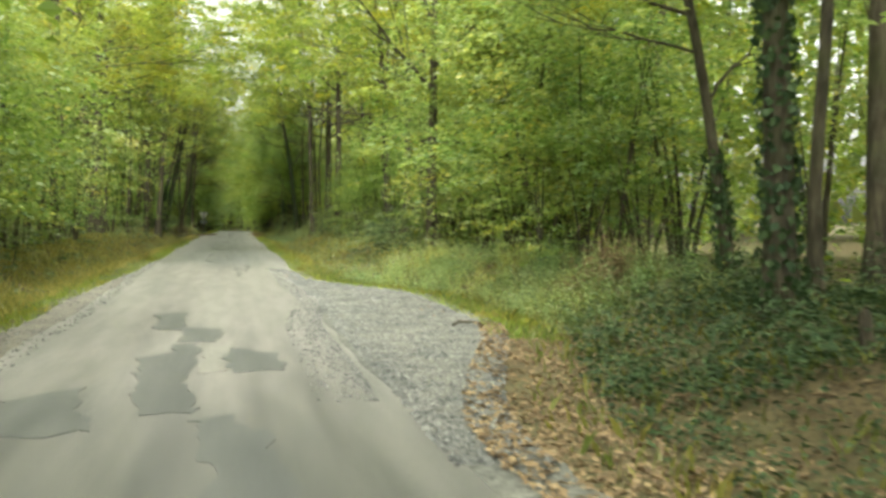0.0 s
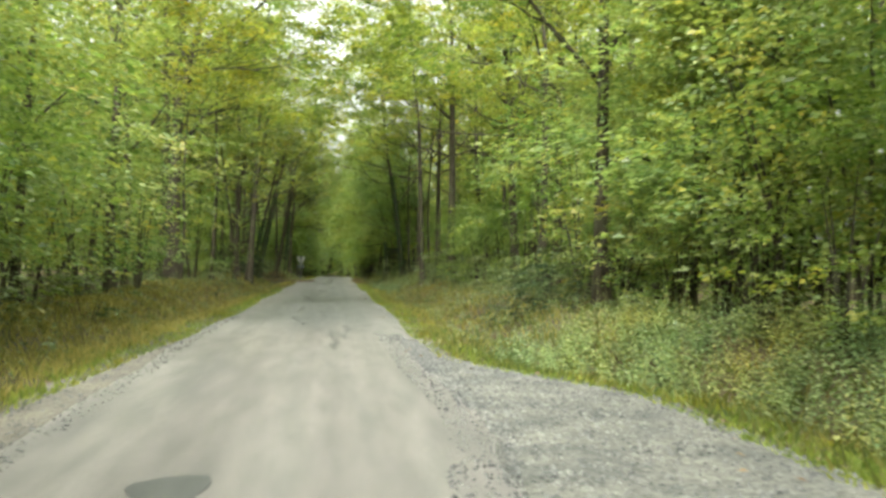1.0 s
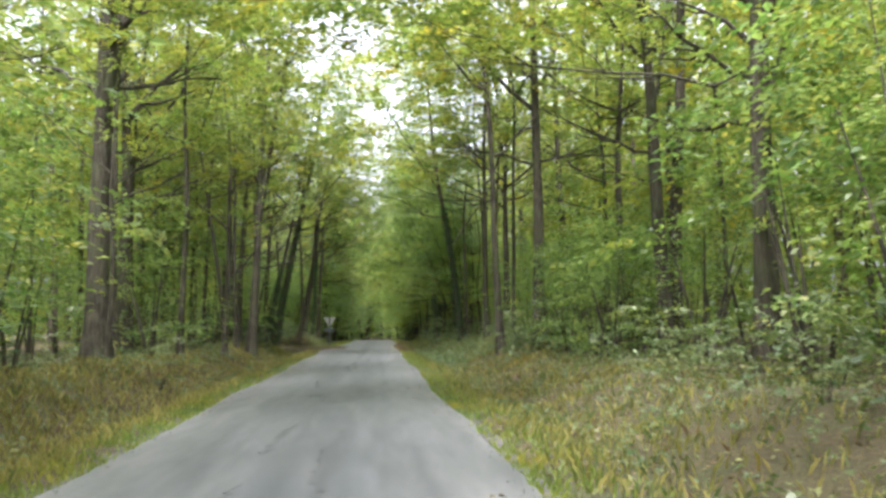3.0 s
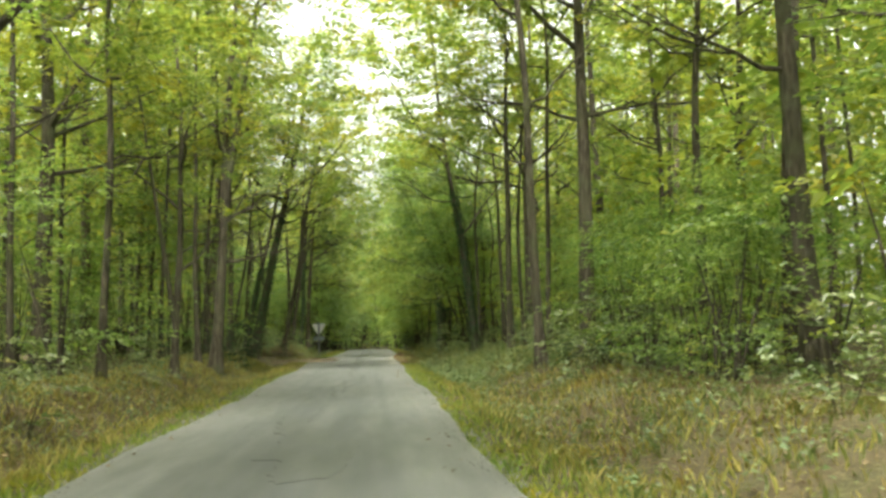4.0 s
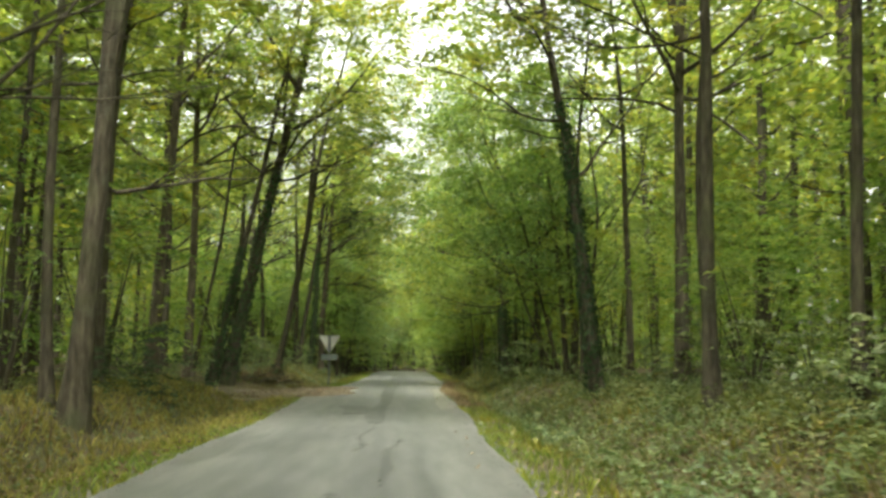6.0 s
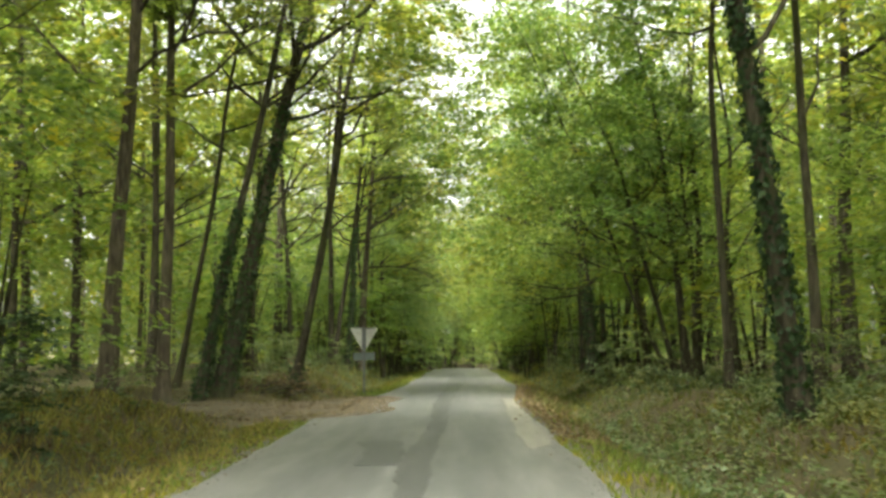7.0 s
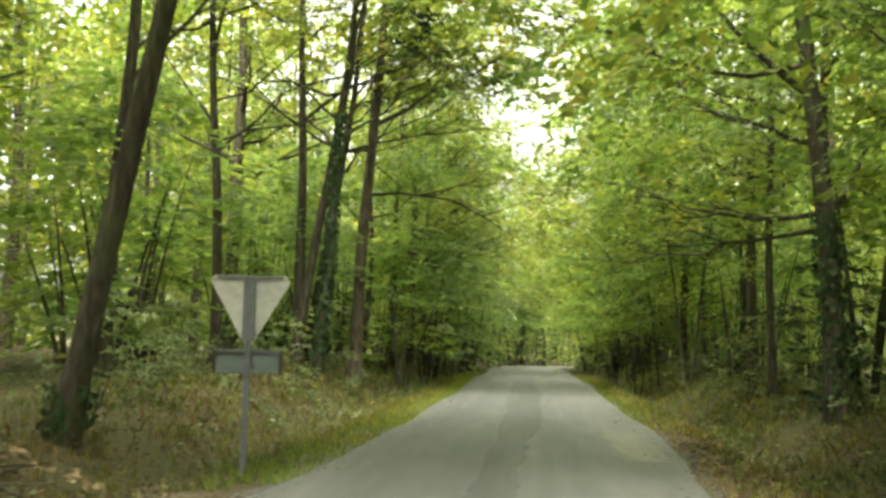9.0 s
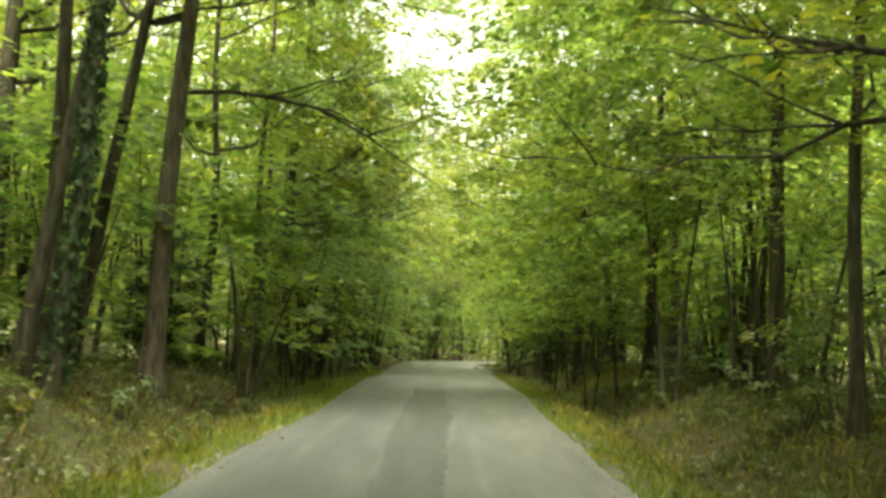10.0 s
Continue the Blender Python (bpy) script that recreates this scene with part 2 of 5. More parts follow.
def right_edge(y):
    y = np.asarray(y, float)
    return turn_off(y) + 1.32 + 0.42 * smooth(84, 98, y) + 0.06 * np.sin(y * 0.33 + 2) + 0.025 * np.sin(y * 0.8)


def layby_edge(y):
    y = np.asarray(y, float)
    return turn_off(y) + 1.25 + 1.62 * smooth(23.8, 18.4, y) * smooth(6.0, 14.2, y)


def track_share(x, y):
    """1 on the dirt track that joins the road on its left, 0 away from it."""
    mid = 85.3 + (x + 2.5) * 0.42
    half = 3.0 + 1.5 * smooth(-4.5, -2.5, x)
    return smooth(half + 0.9, half - 0.3, np.abs(y - mid)) * (x < 0)


def bumps(x, y):
    return 0.05 * np.sin(x * 1.3 + 0.7 * np.sin(y * 0.9)) * np.cos(y * 1.1 + x * 0.4) + 0.035 * np.sin(x * 2.9 + y * 2.3) + 0.10 * np.sin(x * 0.31 + 1.0) * np.sin(y * 0.23)


def land(x, y):
    x, y = np.asarray(x, float), np.asarray(y, float)
    ul = left_edge(y) - x
    ur = x - np.maximum(right_edge(y), layby_edge(y))
    u = np.maximum(ul, ur)
    deep = np.where(ur > 0, 0.14 + 0.18 * smooth(58, 72, y), 0.10 + 0.12 * smooth(30, 42, y))
    ditch = -deep * smooth(0.5, 1.3, u) * smooth(2.4, 1.4, u)
    bank = 0.45 * smooth(1.5, 3.4, u)
    off = ditch + bank + bumps(x, y) * smooth(0.3, 2.0, u) - 0.03 * smooth(-0.3, 0.1, u)
    off = off * (1 - 0.85 * track_share(x, y))
    return crown_line(y) + np.where(u > -0.3, off, -0.03)


def at(x, y):
    return float(land(x, y))


# ---- mesh helpers ----
def mesh_of(name, verts, faces, material, smooth_shade=False):
    me = bpy.data.meshes.new(name)
    verts = np.asarray(verts, np.float32)
    faces = np.asarray(faces, np.int32)
    k = faces.shape[1]
    me.vertices.add(len(verts))
    me.vertices.foreach_set("co", verts.ravel())
    me.loops.add(faces.size)
    me.loops.foreach_set("vertex_index", faces.ravel())
    me.polygons.add(len(faces))
    me.polygons.foreach_set("loop_start", np.arange(0, faces.size, k, dtype=np.int32))
    me.polygons.foreach_set("use_smooth", np.full(len(faces), smooth_shade))
    me.update(calc_edges=True)
    me.validate()
    me.materials.append(material)
    return me


def part_mesh(name, me, parent, label="", place=None):
    ob = new(name, me)
    ob.parent = parent
    if place is not None:
        ob.matrix_basis = place
    return tagged(ob, label=label)


def part(name, bm, material, parent, label="", shade=False):
    me = bpy.data.meshes.new(name)
    bm.to_mesh(me)
    bm.free()
    me.materials.append(material)
    if shade:
        me.polygons.foreach_set("use_smooth", [True] * len(me.polygons))
    return part_mesh(name, me, parent, label)


def sheet(xs, ys, height):
    """A grid of quads; xs may be rows of their own for each y."""
    ys = np.asarray(ys, float)
    X = np.asarray(xs, float)
    if X.ndim == 1:
        X = np.repeat(X[None], len(ys), 0)
    Y = np.repeat(ys[:, None], X.shape[1], 1)
    v = np.stack([X, Y, height(X, Y)], -1).reshape(-1, 3)
    n, m = X.shape
    i = np.arange((n - 1) * m).reshape(n - 1, m)[:, :-1].ravel()
    return v, np.stack([i, i + 1, i + m + 1, i + m], -1)


def tube(points, radii, sides=9, wobble=0.0, seed=0):
    """A tapered round limb along points; returns vertices and quads."""
    r = np.random.default_rng(seed)
    p = np.asarray(points, float)
    d = np.gradient(p, axis=0)
    d /= np.linalg.norm(d, axis=1)[:, None]
    ref = np.array([0.0, 1.0, 0.0]) if abs(d[0, 1]) < 0.8 else np.array([1.0, 0, 0])
    a = np.cross(d, ref)
    a /= np.linalg.norm(a, axis=1)[:, None]
    b = np.cross(d, a)
    ang = np.linspace(0, 2 * np.pi, sides, endpoint=False)
    lump = 1 + wobble * r.uniform(-1, 1, (len(p), sides))
    v = p[:, None] + (np.asarray(radii)[:, None] * lump)[..., None] * (np.cos(ang)[None, :, None] * a[:, None] + np.sin(ang)[None, :, None] * b[:, None])
    q = []
    for i in range(len(p) - 1):
        for k in range(sides):
            q.append((i * sides + k, i * sides + (k + 1) % sides, (i + 1) * sides + (k + 1) % sides, (i + 1) * sides + k))
    return v.reshape(-1, 3), np.array(q)


def join(pieces):
    vs, fs, n = [], [], 0
    for v, f in pieces:
        vs.append(v)
        fs.append(np.asarray(f) + n)
        n += len(v)
    return np.concatenate(vs), np.concatenate(fs)


def leaves(centre, heading, normal, length, width, far=False):
    """Folded lance-shaped leaves, one quad each; far ones are one triangle each."""
    h = heading / np.linalg.norm(heading, axis=1)[:, None]
    s = np.cross(normal, h)
    s /= np.linalg.norm(s, axis=1)[:, None] + 1e-9
    n = np.cross(h, s)
    L, W = length[:, None], width[:, None]
    if far:
        v = np.stack([centre + h * L * 0.55, centre - h * L * 0.42 + s * W * 0.5 + n * L * 0.08, centre - h * L * 0.35 - s * W * 0.55], 1)
        return v.reshape(-1, 3), np.arange(len(centre) * 3).reshape(-1, 3)
    v = np.stack([centre - h * L * 0.5, centre + s * W * 0.5 + n * L * 0.10 - h * L * 0.06, centre + h * L * 0.5 - n * L * 0.08, centre - s * W * 0.5 + n * L * 0.10 - h * L * 0.06], 1)
    return v.reshape(-1, 3), np.arange(len(centre) * 4).reshape(-1, 4)


def sprays(r, centre, heading, per, reach, leaf, droop=0.15, tilt=0.35, slim=0.5, thick=0.05, far=False):
    """Flat fans of leaves round each twig end."""
    n = len(centre)
    c, hd = np.repeat(centre, per, 0), np.repeat(heading, per, 0)
    hd = hd / (np.linalg.norm(hd[:, :2], axis=1)[:, None] + 1e-6)
    side = np.stack([-hd[:, 1], hd[:, 0], np.zeros(len(hd))], -1)
    size = np.repeat(r.uniform(0.7, 1.3, n), per)
    roll = np.repeat(r.normal(0, 0.3, n), per)
    a, b = r.uniform(-0.5, 1.0, n * per) * reach * size, r.normal(0, 0.33, n * per) * reach * size
    pos = c + hd * a[:, None] + side * b[:, None]
    pos[:, 2] += -droop * np.maximum(a, 0) ** 2 / reach + b * roll + r.normal(0, thick, n * per) * reach
    head = hd + side * (np.sign(b) * r.uniform(0.2, 1.3, n * per))[:, None]
    head[:, 2] = r.normal(-0.2, 0.25, n * per)
    nor = np.stack([r.normal(0, tilt, n * per), r.normal(0, tilt, n * per), np.ones(n * per)], -1) - side * (roll * 0.8)[:, None]
    L = leaf * r.uniform(0.6, 1.2, n * per)
    return leaves(pos, head, nor, L, L * slim * r.uniform(0.8, 1.2, n * per), far)


def crown_points(r, count, radius, low, high, lift=0.45, gap=0.38):
    """Twig ends in an uneven crown, more of them outside than inside."""
    out = []
    ph = r.uniform(0, 6.3, 6)
    while len(out) < count:
        s = r.uniform(0, 1)
        prof = np.sin(np.pi * (s ** lift * 0.9 + 0.06)) ** 0.7
        th = r.uniform(0, 2 * np.pi)
        wob = 1 + 0.28 * np.sin(3 * th + ph[0] + 5 * s) + 0.2 * np.sin(5 * th + ph[1] - 8 * s)
        rad = radius * prof * wob * r.uniform(0, 1) ** 0.45
        z = low + s * (high - low)
        x, y = rad * np.cos(th), rad * np.sin(th)
        hole = noise.noise(Vector((x * 0.55 + ph[2], y * 0.55 + ph[3], z * 0.6 + ph[4])))
        if hole < -gap * 0.55:
            continue
        out.append((x, y, z))
    return np.array(out)


def crown_mesh(name, seed, count, per, radius, low, high, leaf, reach, material, lift=0.7, gap=0.38, tilt=0.35, droop=0.15, thick=0.05, far=False):
    r = np.random.default_rng(seed)
    c = crown_points(r, count, radius, low, high, lift, gap)
    hd = np.stack([c[:, 0], c[:, 1], np.zeros(len(c))], -1) + r.normal(0, 0.35, (len(c), 3)) * radius * 0.5
    hd[:, 2] = 0
    v, f = sprays(r, c, hd, per, reach, leaf, droop, tilt, 0.6, thick, far)
    return mesh_of(name, v, f, material)


# ---- ground, road, lay-by, side track ----
xs = np.concatenate([[-2500, -700, -250, -120, -70], np.arange(-45, -14, 2.5), np.arange(-14, 14, 0.33), np.arange(14, 46, 2.5), [70, 120, 250, 700, 2500]])
ys = np.concatenate([[-2500, -600, -150, -60, -30, -12], np.arange(-5, 150, 0.5), np.arange(150, 230, 4), [300, 600, 2500]])
tagged(new("ground", mesh_of("ground", *sheet(xs, ys, land), FLOOR, True)), "forest floor of brown leaf litter and moss", "ground", kind="structure")

yr = np.concatenate([np.arange(-60, 0, 2.0), np.arange(0, 150, 0.3), np.arange(150, 204, 1.0)])
share = np.linspace(0, 1, 13)
rx = left_edge(yr)[:, None] * (1 - share) + right_edge(yr)[:, None] * share
rx[:, 0] += 0.02 * np.sin(yr * 1.1 + 2) + rng.normal(0, 0.012, len(yr))
rx[:, -1] += 0.02 * np.sin(yr * 1.3) + rng.normal(0, 0.012, len(yr))
road_h = lambda x, y: crown_line(y) + 0.012 + 0.02 * np.clip(1 - ((x - turn_off(y) + 0.5) / 2.0) ** 2, 0, 1)
road = tagged(new("road", mesh_of("road", *sheet(rx, yr, road_h), ASPHALT, True)), "narrow worn grey asphalt forest road, patched and streaked", "road", kind="structure")

yl = np.arange(4.0, 27.0, 0.25)
lx = right_edge(yl)[:, None] - 0.35 + (np.maximum(layby_edge(yl), right_edge(yl) + 0.12)[:, None] - right_edge(yl)[:, None] + 0.45) * np.linspace(0, 1, 11)
lx[:, -1] += rng.normal(0, 0.018, len(yl))
lx[:, 0] += -0.24 * smooth(18, 13, yl) + 0.04 * np.sin(yl * 3.1) - 0.15 * np.sin(yl * 0.5) ** 2
layby = tagged(new("gravel_layby", mesh_of("gravel_layby", *sheet(lx, yl, lambda x, y: road_h(x, y) - 0.004 + 0.014 * smooth(0.0, 0.45, x - right_edge(y) + 0.45) + 0.006 * np.sin(x * 5) * np.sin(y * 4) * smooth(0.3, 0.8, x - right_edge(y) + 0.45)), GRAVEL, True)),
               "grey crushed stone lay-by beside the asphalt", "gravel", kind="structure")

for side in (-1, 1):
    ysh = np.arange(1.0, 150, 0.3)
    if side > 0:
        ysh = ysh[ysh > 23]
    edge = left_edge(ysh) if side < 0 else right_edge(ysh)
    wide = (0.15 + 0.42 * smooth(30, 18, ysh) * (side < 0)) * (1 + 0.15 * np.sin(ysh * 0.7) + 0.12 * np.sin(ysh * 1.9)) + rng.normal(0, 0.03, len(ysh))
    wide = wide * smooth(22.5, 28.0, ysh) if side > 0 else wide
    out = side * np.linspace(-0.12, 1.0, 5)[None] * np.maximum(wide, 0.03)[:, None]
    sx = edge[:, None] + out
    sx = sx if side > 0 else sx[:, ::-1]
    tagged(new("gravel_shoulder", mesh_of("gravel_shoulder", *sheet(sx, ysh, lambda x, y: np.maximum(land(x, y), crown_line(y) - 0.02) + 0.014), GRIT, True)), "strip of grey-brown grit between asphalt and grass", "gravel", kind="structure")

xt = np.concatenate([np.arange(-16.0, -3.4, 0.3), np.linspace(-3.4, -2.0, 12)])
mid = 85.3 + (xt + 2.5) * 0.42
half = 2.6 + 1.6 * smooth(-4.5, -2.2, xt)
tv = np.linspace(-1, 1, 49)
ty = mid[:, None] + half[:, None] * tv + np.where(np.abs(tv) == 1, 1, 0) * rng.normal(0, 0.12, (len(xt), 49))
tx = np.repeat(xt[:, None], 49, 1)
ragged = 0.16 * np.sin(ty[-1] * 1.3) + 0.09 * np.sin(ty[-1] * 3.7 + 1) + rng.normal(0, 0.05, 49) - 0.75 * tv ** 4 + 0.1
tx += smooth(-3.4, -2.0, tx) * ragged
tz = np.maximum(land(tx, ty), crown_line(ty) - 0.02) + 0.016 + 0.012 * np.sin(tx * 2.3 + ty) * np.sin(ty * 3.1)
tz = np.where(tx > left_edge(ty) - 0.25, np.maximum(tz, road_h(tx, ty) + 0.004), tz)
i = np.arange((len(xt) - 1) * 49).reshape(-1, 49)[:, :-1].ravel()
tagged(new("dirt_track", mesh_of("dirt_track", np.stack([tx, ty, tz], -1).reshape(-1, 3), np.stack([i, i + 49, i + 50, i + 1], -1), DIRT, True)),
       "pale brown dirt track joining the road", "track", kind="structure")


def road_patch(label, outline, material, seed, thick=0.005):
    """A thin ragged slab of newer asphalt lying on the road."""
    r = np.random.default_rng(seed)
    pts = []
    for k, (x, y) in enumerate(outline):
        x2, y2 = outline[(k + 1) % len(outline)]
        n = max(2, int(math.hypot(x2 - x, y2 - y) / 0.12))
        for j in range(n):
            w = j / n
            wob = 0.03 * math.sin(x * 9 + y * 3.1 + w * 5) + 0.02 * math.sin(y * 7.3 + w * 17)
            pts.append((x + (x2 - x) * w + wob + r.normal(0, 0.016), y + (y2 - y) * w + 2 * wob + r.normal(0, 0.03)))
    bm = bmesh.new()
    top = [bm.verts.new((x, y, float(road_h(x, y)) + thick)) for x, y in pts]
    face = bm.faces.new(top)
    skirt = bmesh.ops.extrude_face_region(bm, geom=[face])
    for v in skirt["geom"]:
        if isinstance(v, bmesh.types.BMVert):
            v.co.z -= thick + 0.004
    bmesh.ops.triangulate(bm, faces=[q for q in bm.faces if len(q.verts) > 4])
    bmesh.ops.recalc_face_normals(bm, faces=bm.faces)
    me = bpy.data.meshes.new("asphalt_patch")
    bm.to_mesh(me)
    bm.free()
    me.materials.append(material)
    tagged(new("asphalt_patch", me), label, "road patch", "road patches")


DARK_TAR = "dark grey ragged asphalt repair patch on the road"
road_patch(DARK_TAR, [(-1.15, 10.6), (-0.85, 10.9), (-0.82, 11.7), (-0.6, 11.7), (-0.6, 9.2), (-0.52, 7.7), (-0.85, 7.7)], PATCH_MILD, 1)
road_patch(DARK_TAR, [(-0.5, 7.5), (-0.28, 7.6), (-0.05, 6.9), (0.02, 6.0), (0.05, 4.4), (-0.42, 4.4), (-0.4, 6.2)], PATCH_MILD, 15)
road_patch(DARK_TAR, [(-1.85, 8.5), (-1.4, 8.9), (-1.1, 7.2), (-1.55, 7.0), (-1.75, 7.6)], PATCH_MILD, 2)
road_patch(DARK_TAR, [(-1.25, 15.3), (-0.88, 15.3), (-0.8, 13.4), (-0.4, 13.1), (-0.4, 11.8), (-0.8, 11.95), (-0.86, 13.0), (-1.15, 13.3)], PATCH_MILD, 3)
road_patch(DARK_TAR, [(-0.3, 11.2), (0.2, 10.8), (0.15, 9.6), (-0.3, 9.5)], PATCH_MILD, 4)
road_patch("pale squarish asphalt repair patch on the road", [(-0.56, 11.5), (-0.32, 11.4), (-0.32, 9.6), (-0.56, 9.6)], PATCH_PALE, 5)
road_patch(DARK_TAR, [(-1.2, 51.0), (-0.8, 51.4), (-0.72, 49.0), (-0.4, 48.6), (-0.35, 47.0), (-0.05, 46.8), (-0.1, 44.6), (-0.3, 43.6), (-0.75, 43.4), (-0.8, 44.9), (-1.05, 45.2), (-0.95, 47.4), (-1.15, 48.4)], PATCH_GREY, 6)
road_patch(DARK_TAR, [(-0.42, 112.0), (0.15, 112.0), (0.25, 104.0), (0.12, 97.0), (-0.06, 94.0), (-0.12, 90.0), (-0.2, 85.0), (-0.25, 78.5), (-0.3, 71.0), (-0.55, 71.0), (-0.62, 74.0), (-0.5, 79.0), (-0.52, 88.0), (-0.42, 97.0)], PATCH, 9)
road_patch(DARK_TAR, [(-1.3, 76.4), (-0.72, 76.5), (-0.66, 73.6), (-1.05, 73.6)], PATCH, 10)
road_patch("pale squarish asphalt repair patch on the road", [(1.0, 96.6), (1.6, 96.2), (1.5, 92.8), (1.05, 92.8)], PATCH_SAND, 12)

road_patch("pale sandy strip of worn asphalt along the road edge", [(0.98, 88.0), (1.34, 87.6), (1.26, 81.0), (1.24, 76.0), (0.86, 75.2), (0.9, 80.0)], PATCH_SAND, 14)
CRACK = "thin dark crack running along the asphalt"
for k, (x, y, run) in enumerate(((-0.12, 24.5, 4.5), (0.1, 26.5, 4.0), (-0.75, 31.0, 3.5), (-0.3, 34.0, 5.0), (-1.0, 36.5, 3.0), (-0.6, 55.5, 3.2), (-0.45, 57.0, 3.0), (-0.75, 59.5, 2.4), (-0.15, 62.5, 5.0), (-0.5, 66.0, 4.0))):
    r = np.random.default_rng(500 + k)
    ys_ = np.linspace(y, y + run, 14)
    xs_ = x + np.cumsum(r.normal(0, 0.035, 14))
    w_ = r.uniform(0.012, 0.028, 14)
    road_patch(CRACK, [(a - w, b) for a, b, w in zip(xs_, ys_, w_)] + [(a + w, b) for a, b, w in zip(xs_[::-1], ys_[::-1], w_[::-1])], PATCH, 0, 0.003)


# ---- trees ----
def trunk_path(height, lean_x, lean_y, bend, seed, n=16):
    r = np.random.default_rng(seed)
    z = np.linspace(0, 1, n)
    ph = r.uniform(0, 6.3, 4)
    x = lean_x * height * z + bend * (np.sin(z * 5.0 + ph[0]) + 0.35 * np.sin(z * 13.0 + ph[2])) * z
    y = lean_y * height * z + bend * (np.sin(z * 4.2 + ph[1]) + 0.35 * np.sin(z * 11.0 + ph[3])) * z
    return np.stack([x, y, z * height - 0.15], -1)


def limb_piece(r, start, th, reach, rise, radius, sag=0.0, sides=6, n=7):
    """A crooked limb that leaves its foot in the direction th and tapers to a tip."""
    s = np.linspace(0, 1, n)
    out = np.stack([np.cos(th) * reach * s, np.sin(th) * reach * s, rise * s ** 1.2 - sag * s * s], -1)
    out += np.cumsum(r.normal(0, 0.03 * reach, (n, 3)), 0) * (s > 0)[:, None]
    return tube(np.asarray(start) + out, radius * (1 - 0.88 * s), sides)


def branched_limb(r, start, th, reach, rise, radius, sag=0.0, twigs=5):
    """A limb with side branches, each of them with two thin twigs; returns the joined pieces."""
    v, f = limb_piece(r, start, th, reach, rise, radius, sag)
    pieces = [(v, f)]
    for j in range(twigs):
        k = 2 + j % 4
        turn = th + (0.75 if j % 2 else -0.75) + r.uniform(-0.3, 0.3)
        length = reach * r.uniform(0.28, 0.5)
        w, g = limb_piece(r, v[6 * k:6 * k + 6].mean(0), turn, length, r.uniform(0.0, 0.5) * length + 0.2 * rise / max(reach, 1.0) * length, max(0.012, radius * (0.62 - 0.07 * k)), 0.0, 4, 5)
        pieces.append((w, g))
        for q, way in ((2, 0.6), (3, -0.6)):
            pieces.append(limb_piece(r, w[4 * q:4 * q + 4].mean(0), turn + way, length * r.uniform(0.4, 0.65), r.uniform(0.05, 0.5) * length * 0.5, 0.011, 0.0, 3, 4))
    return join(pieces)


CROWN = {}


def crowns(kind, variants):
    CROWN[kind] = variants


crowns("oak", [crown_mesh("oak_crown", 20 + k, 170, 42, 3.4, 0, 9.0, 0.195, 0.66, LEAF_OAK, 0.62, 0.3, 0.5, 0.2, 0.1, True) for k in range(4)])
crowns("beam", [crown_mesh("hornbeam_crown", 30 + k, 84, 66, 2.4, 0, 5.6, 0.135, 0.9, LEAF_BEAM, 0.6, 0.25, 0.5, 0.3, 0.07, True) for k in range(4)])
crowns("oak_near", [crown_mesh("oak_crown", 25 + k, 190, 74, 3.4, 0, 9.0, 0.135, 0.7, LEAF_OAK, 0.62, 0.3, 0.5, 0.2, 0.1, True) for k in range(2)])
crowns("beam_near", [crown_mesh("hornbeam_crown", 37 + k, 94, 54, 2.4, 0, 5.6, 0.112, 0.85, LEAF_BEAM_PALE, 0.6, 0.25, 0.5, 0.3, 0.07) for k in range(3)])
crowns("pole", [crown_mesh("slender_crown", 40 + k, 105, 46, 2.1, 0, 7.0, 0.15, 0.6, LEAF_OAK, 0.65, 0.3, 0.45, 0.2, 0.1, True) for k in range(3)])
crowns("pole_near", [crown_mesh("slender_crown", 45 + k, 125, 70, 2.1, 0, 7.0, 0.112, 0.6, LEAF_OAK, 0.65, 0.3, 0.45, 0.2, 0.1, True) for k in range(2)])
crowns("inner", [crown_mesh("inner_crown", 50 + k, 72, 22, 3.9, 0, 11.0, 0.36, 1.0, LEAF_OAK, 0.65, 0.2, 0.5, 0.2, 0.1, True) for k in range(5)])
crowns("far", [crown_mesh("far_crown", 55 + k, 120, 30, 3.5, 0, 9.0, 0.25, 0.8, LEAF_OAK, 0.62, 0.3, 0.5, 0.2, 0.1, True) for k in range(3)])
crowns("shrub", [crown_mesh("shrub_foliage", 60 + k, 38, 26, 1.5, 0.3, 3.2, 0.105, 0.5, LEAF_BEAM, 0.75, 0.3, 0.5, 0.3, 0.07) for k in range(4)])
crowns("shrub_back", [crown_mesh("shrub_foliage", 65 + k, 36, 18, 1.5, 0.35, 3.2, 0.168, 0.5, LEAF_BEAM, 0.75, 0.3, 0.3, 0.3, 0.05, True) for k in range(2)])
crowns("beam_back", [crown_mesh("hornbeam_crown", 35 + k, 84, 50, 2.4, 0, 5.6, 0.15, 0.9, LEAF_BEAM, 0.6, 0.25, 0.25, 0.3, 0.05, True) for k in range(2)])
crowns("bush", [crown_mesh("bush_foliage", 70 + k, 16, 17, 0.75, 0.05, 1.15, 0.115, 0.3, LEAF_HERB, 0.6, 0.3, 0.5) for k in range(3)])
crowns("holly", [crown_mesh("holly_foliage", 80 + k, 40, 26, 0.9, 0.1, 1.9, 0.093, 0.3, LEAF_DARK, 0.55, 0.3, 0.6) for k in range(2)])
crowns("ivy", [crown_mesh("ivy_head", 90 + k, 40, 30, 0.55, 0, 3.4, 0.09, 0.25, LEAF_DARK, 0.8, 0.3, 0.7) for k in range(2)])

count = [0]


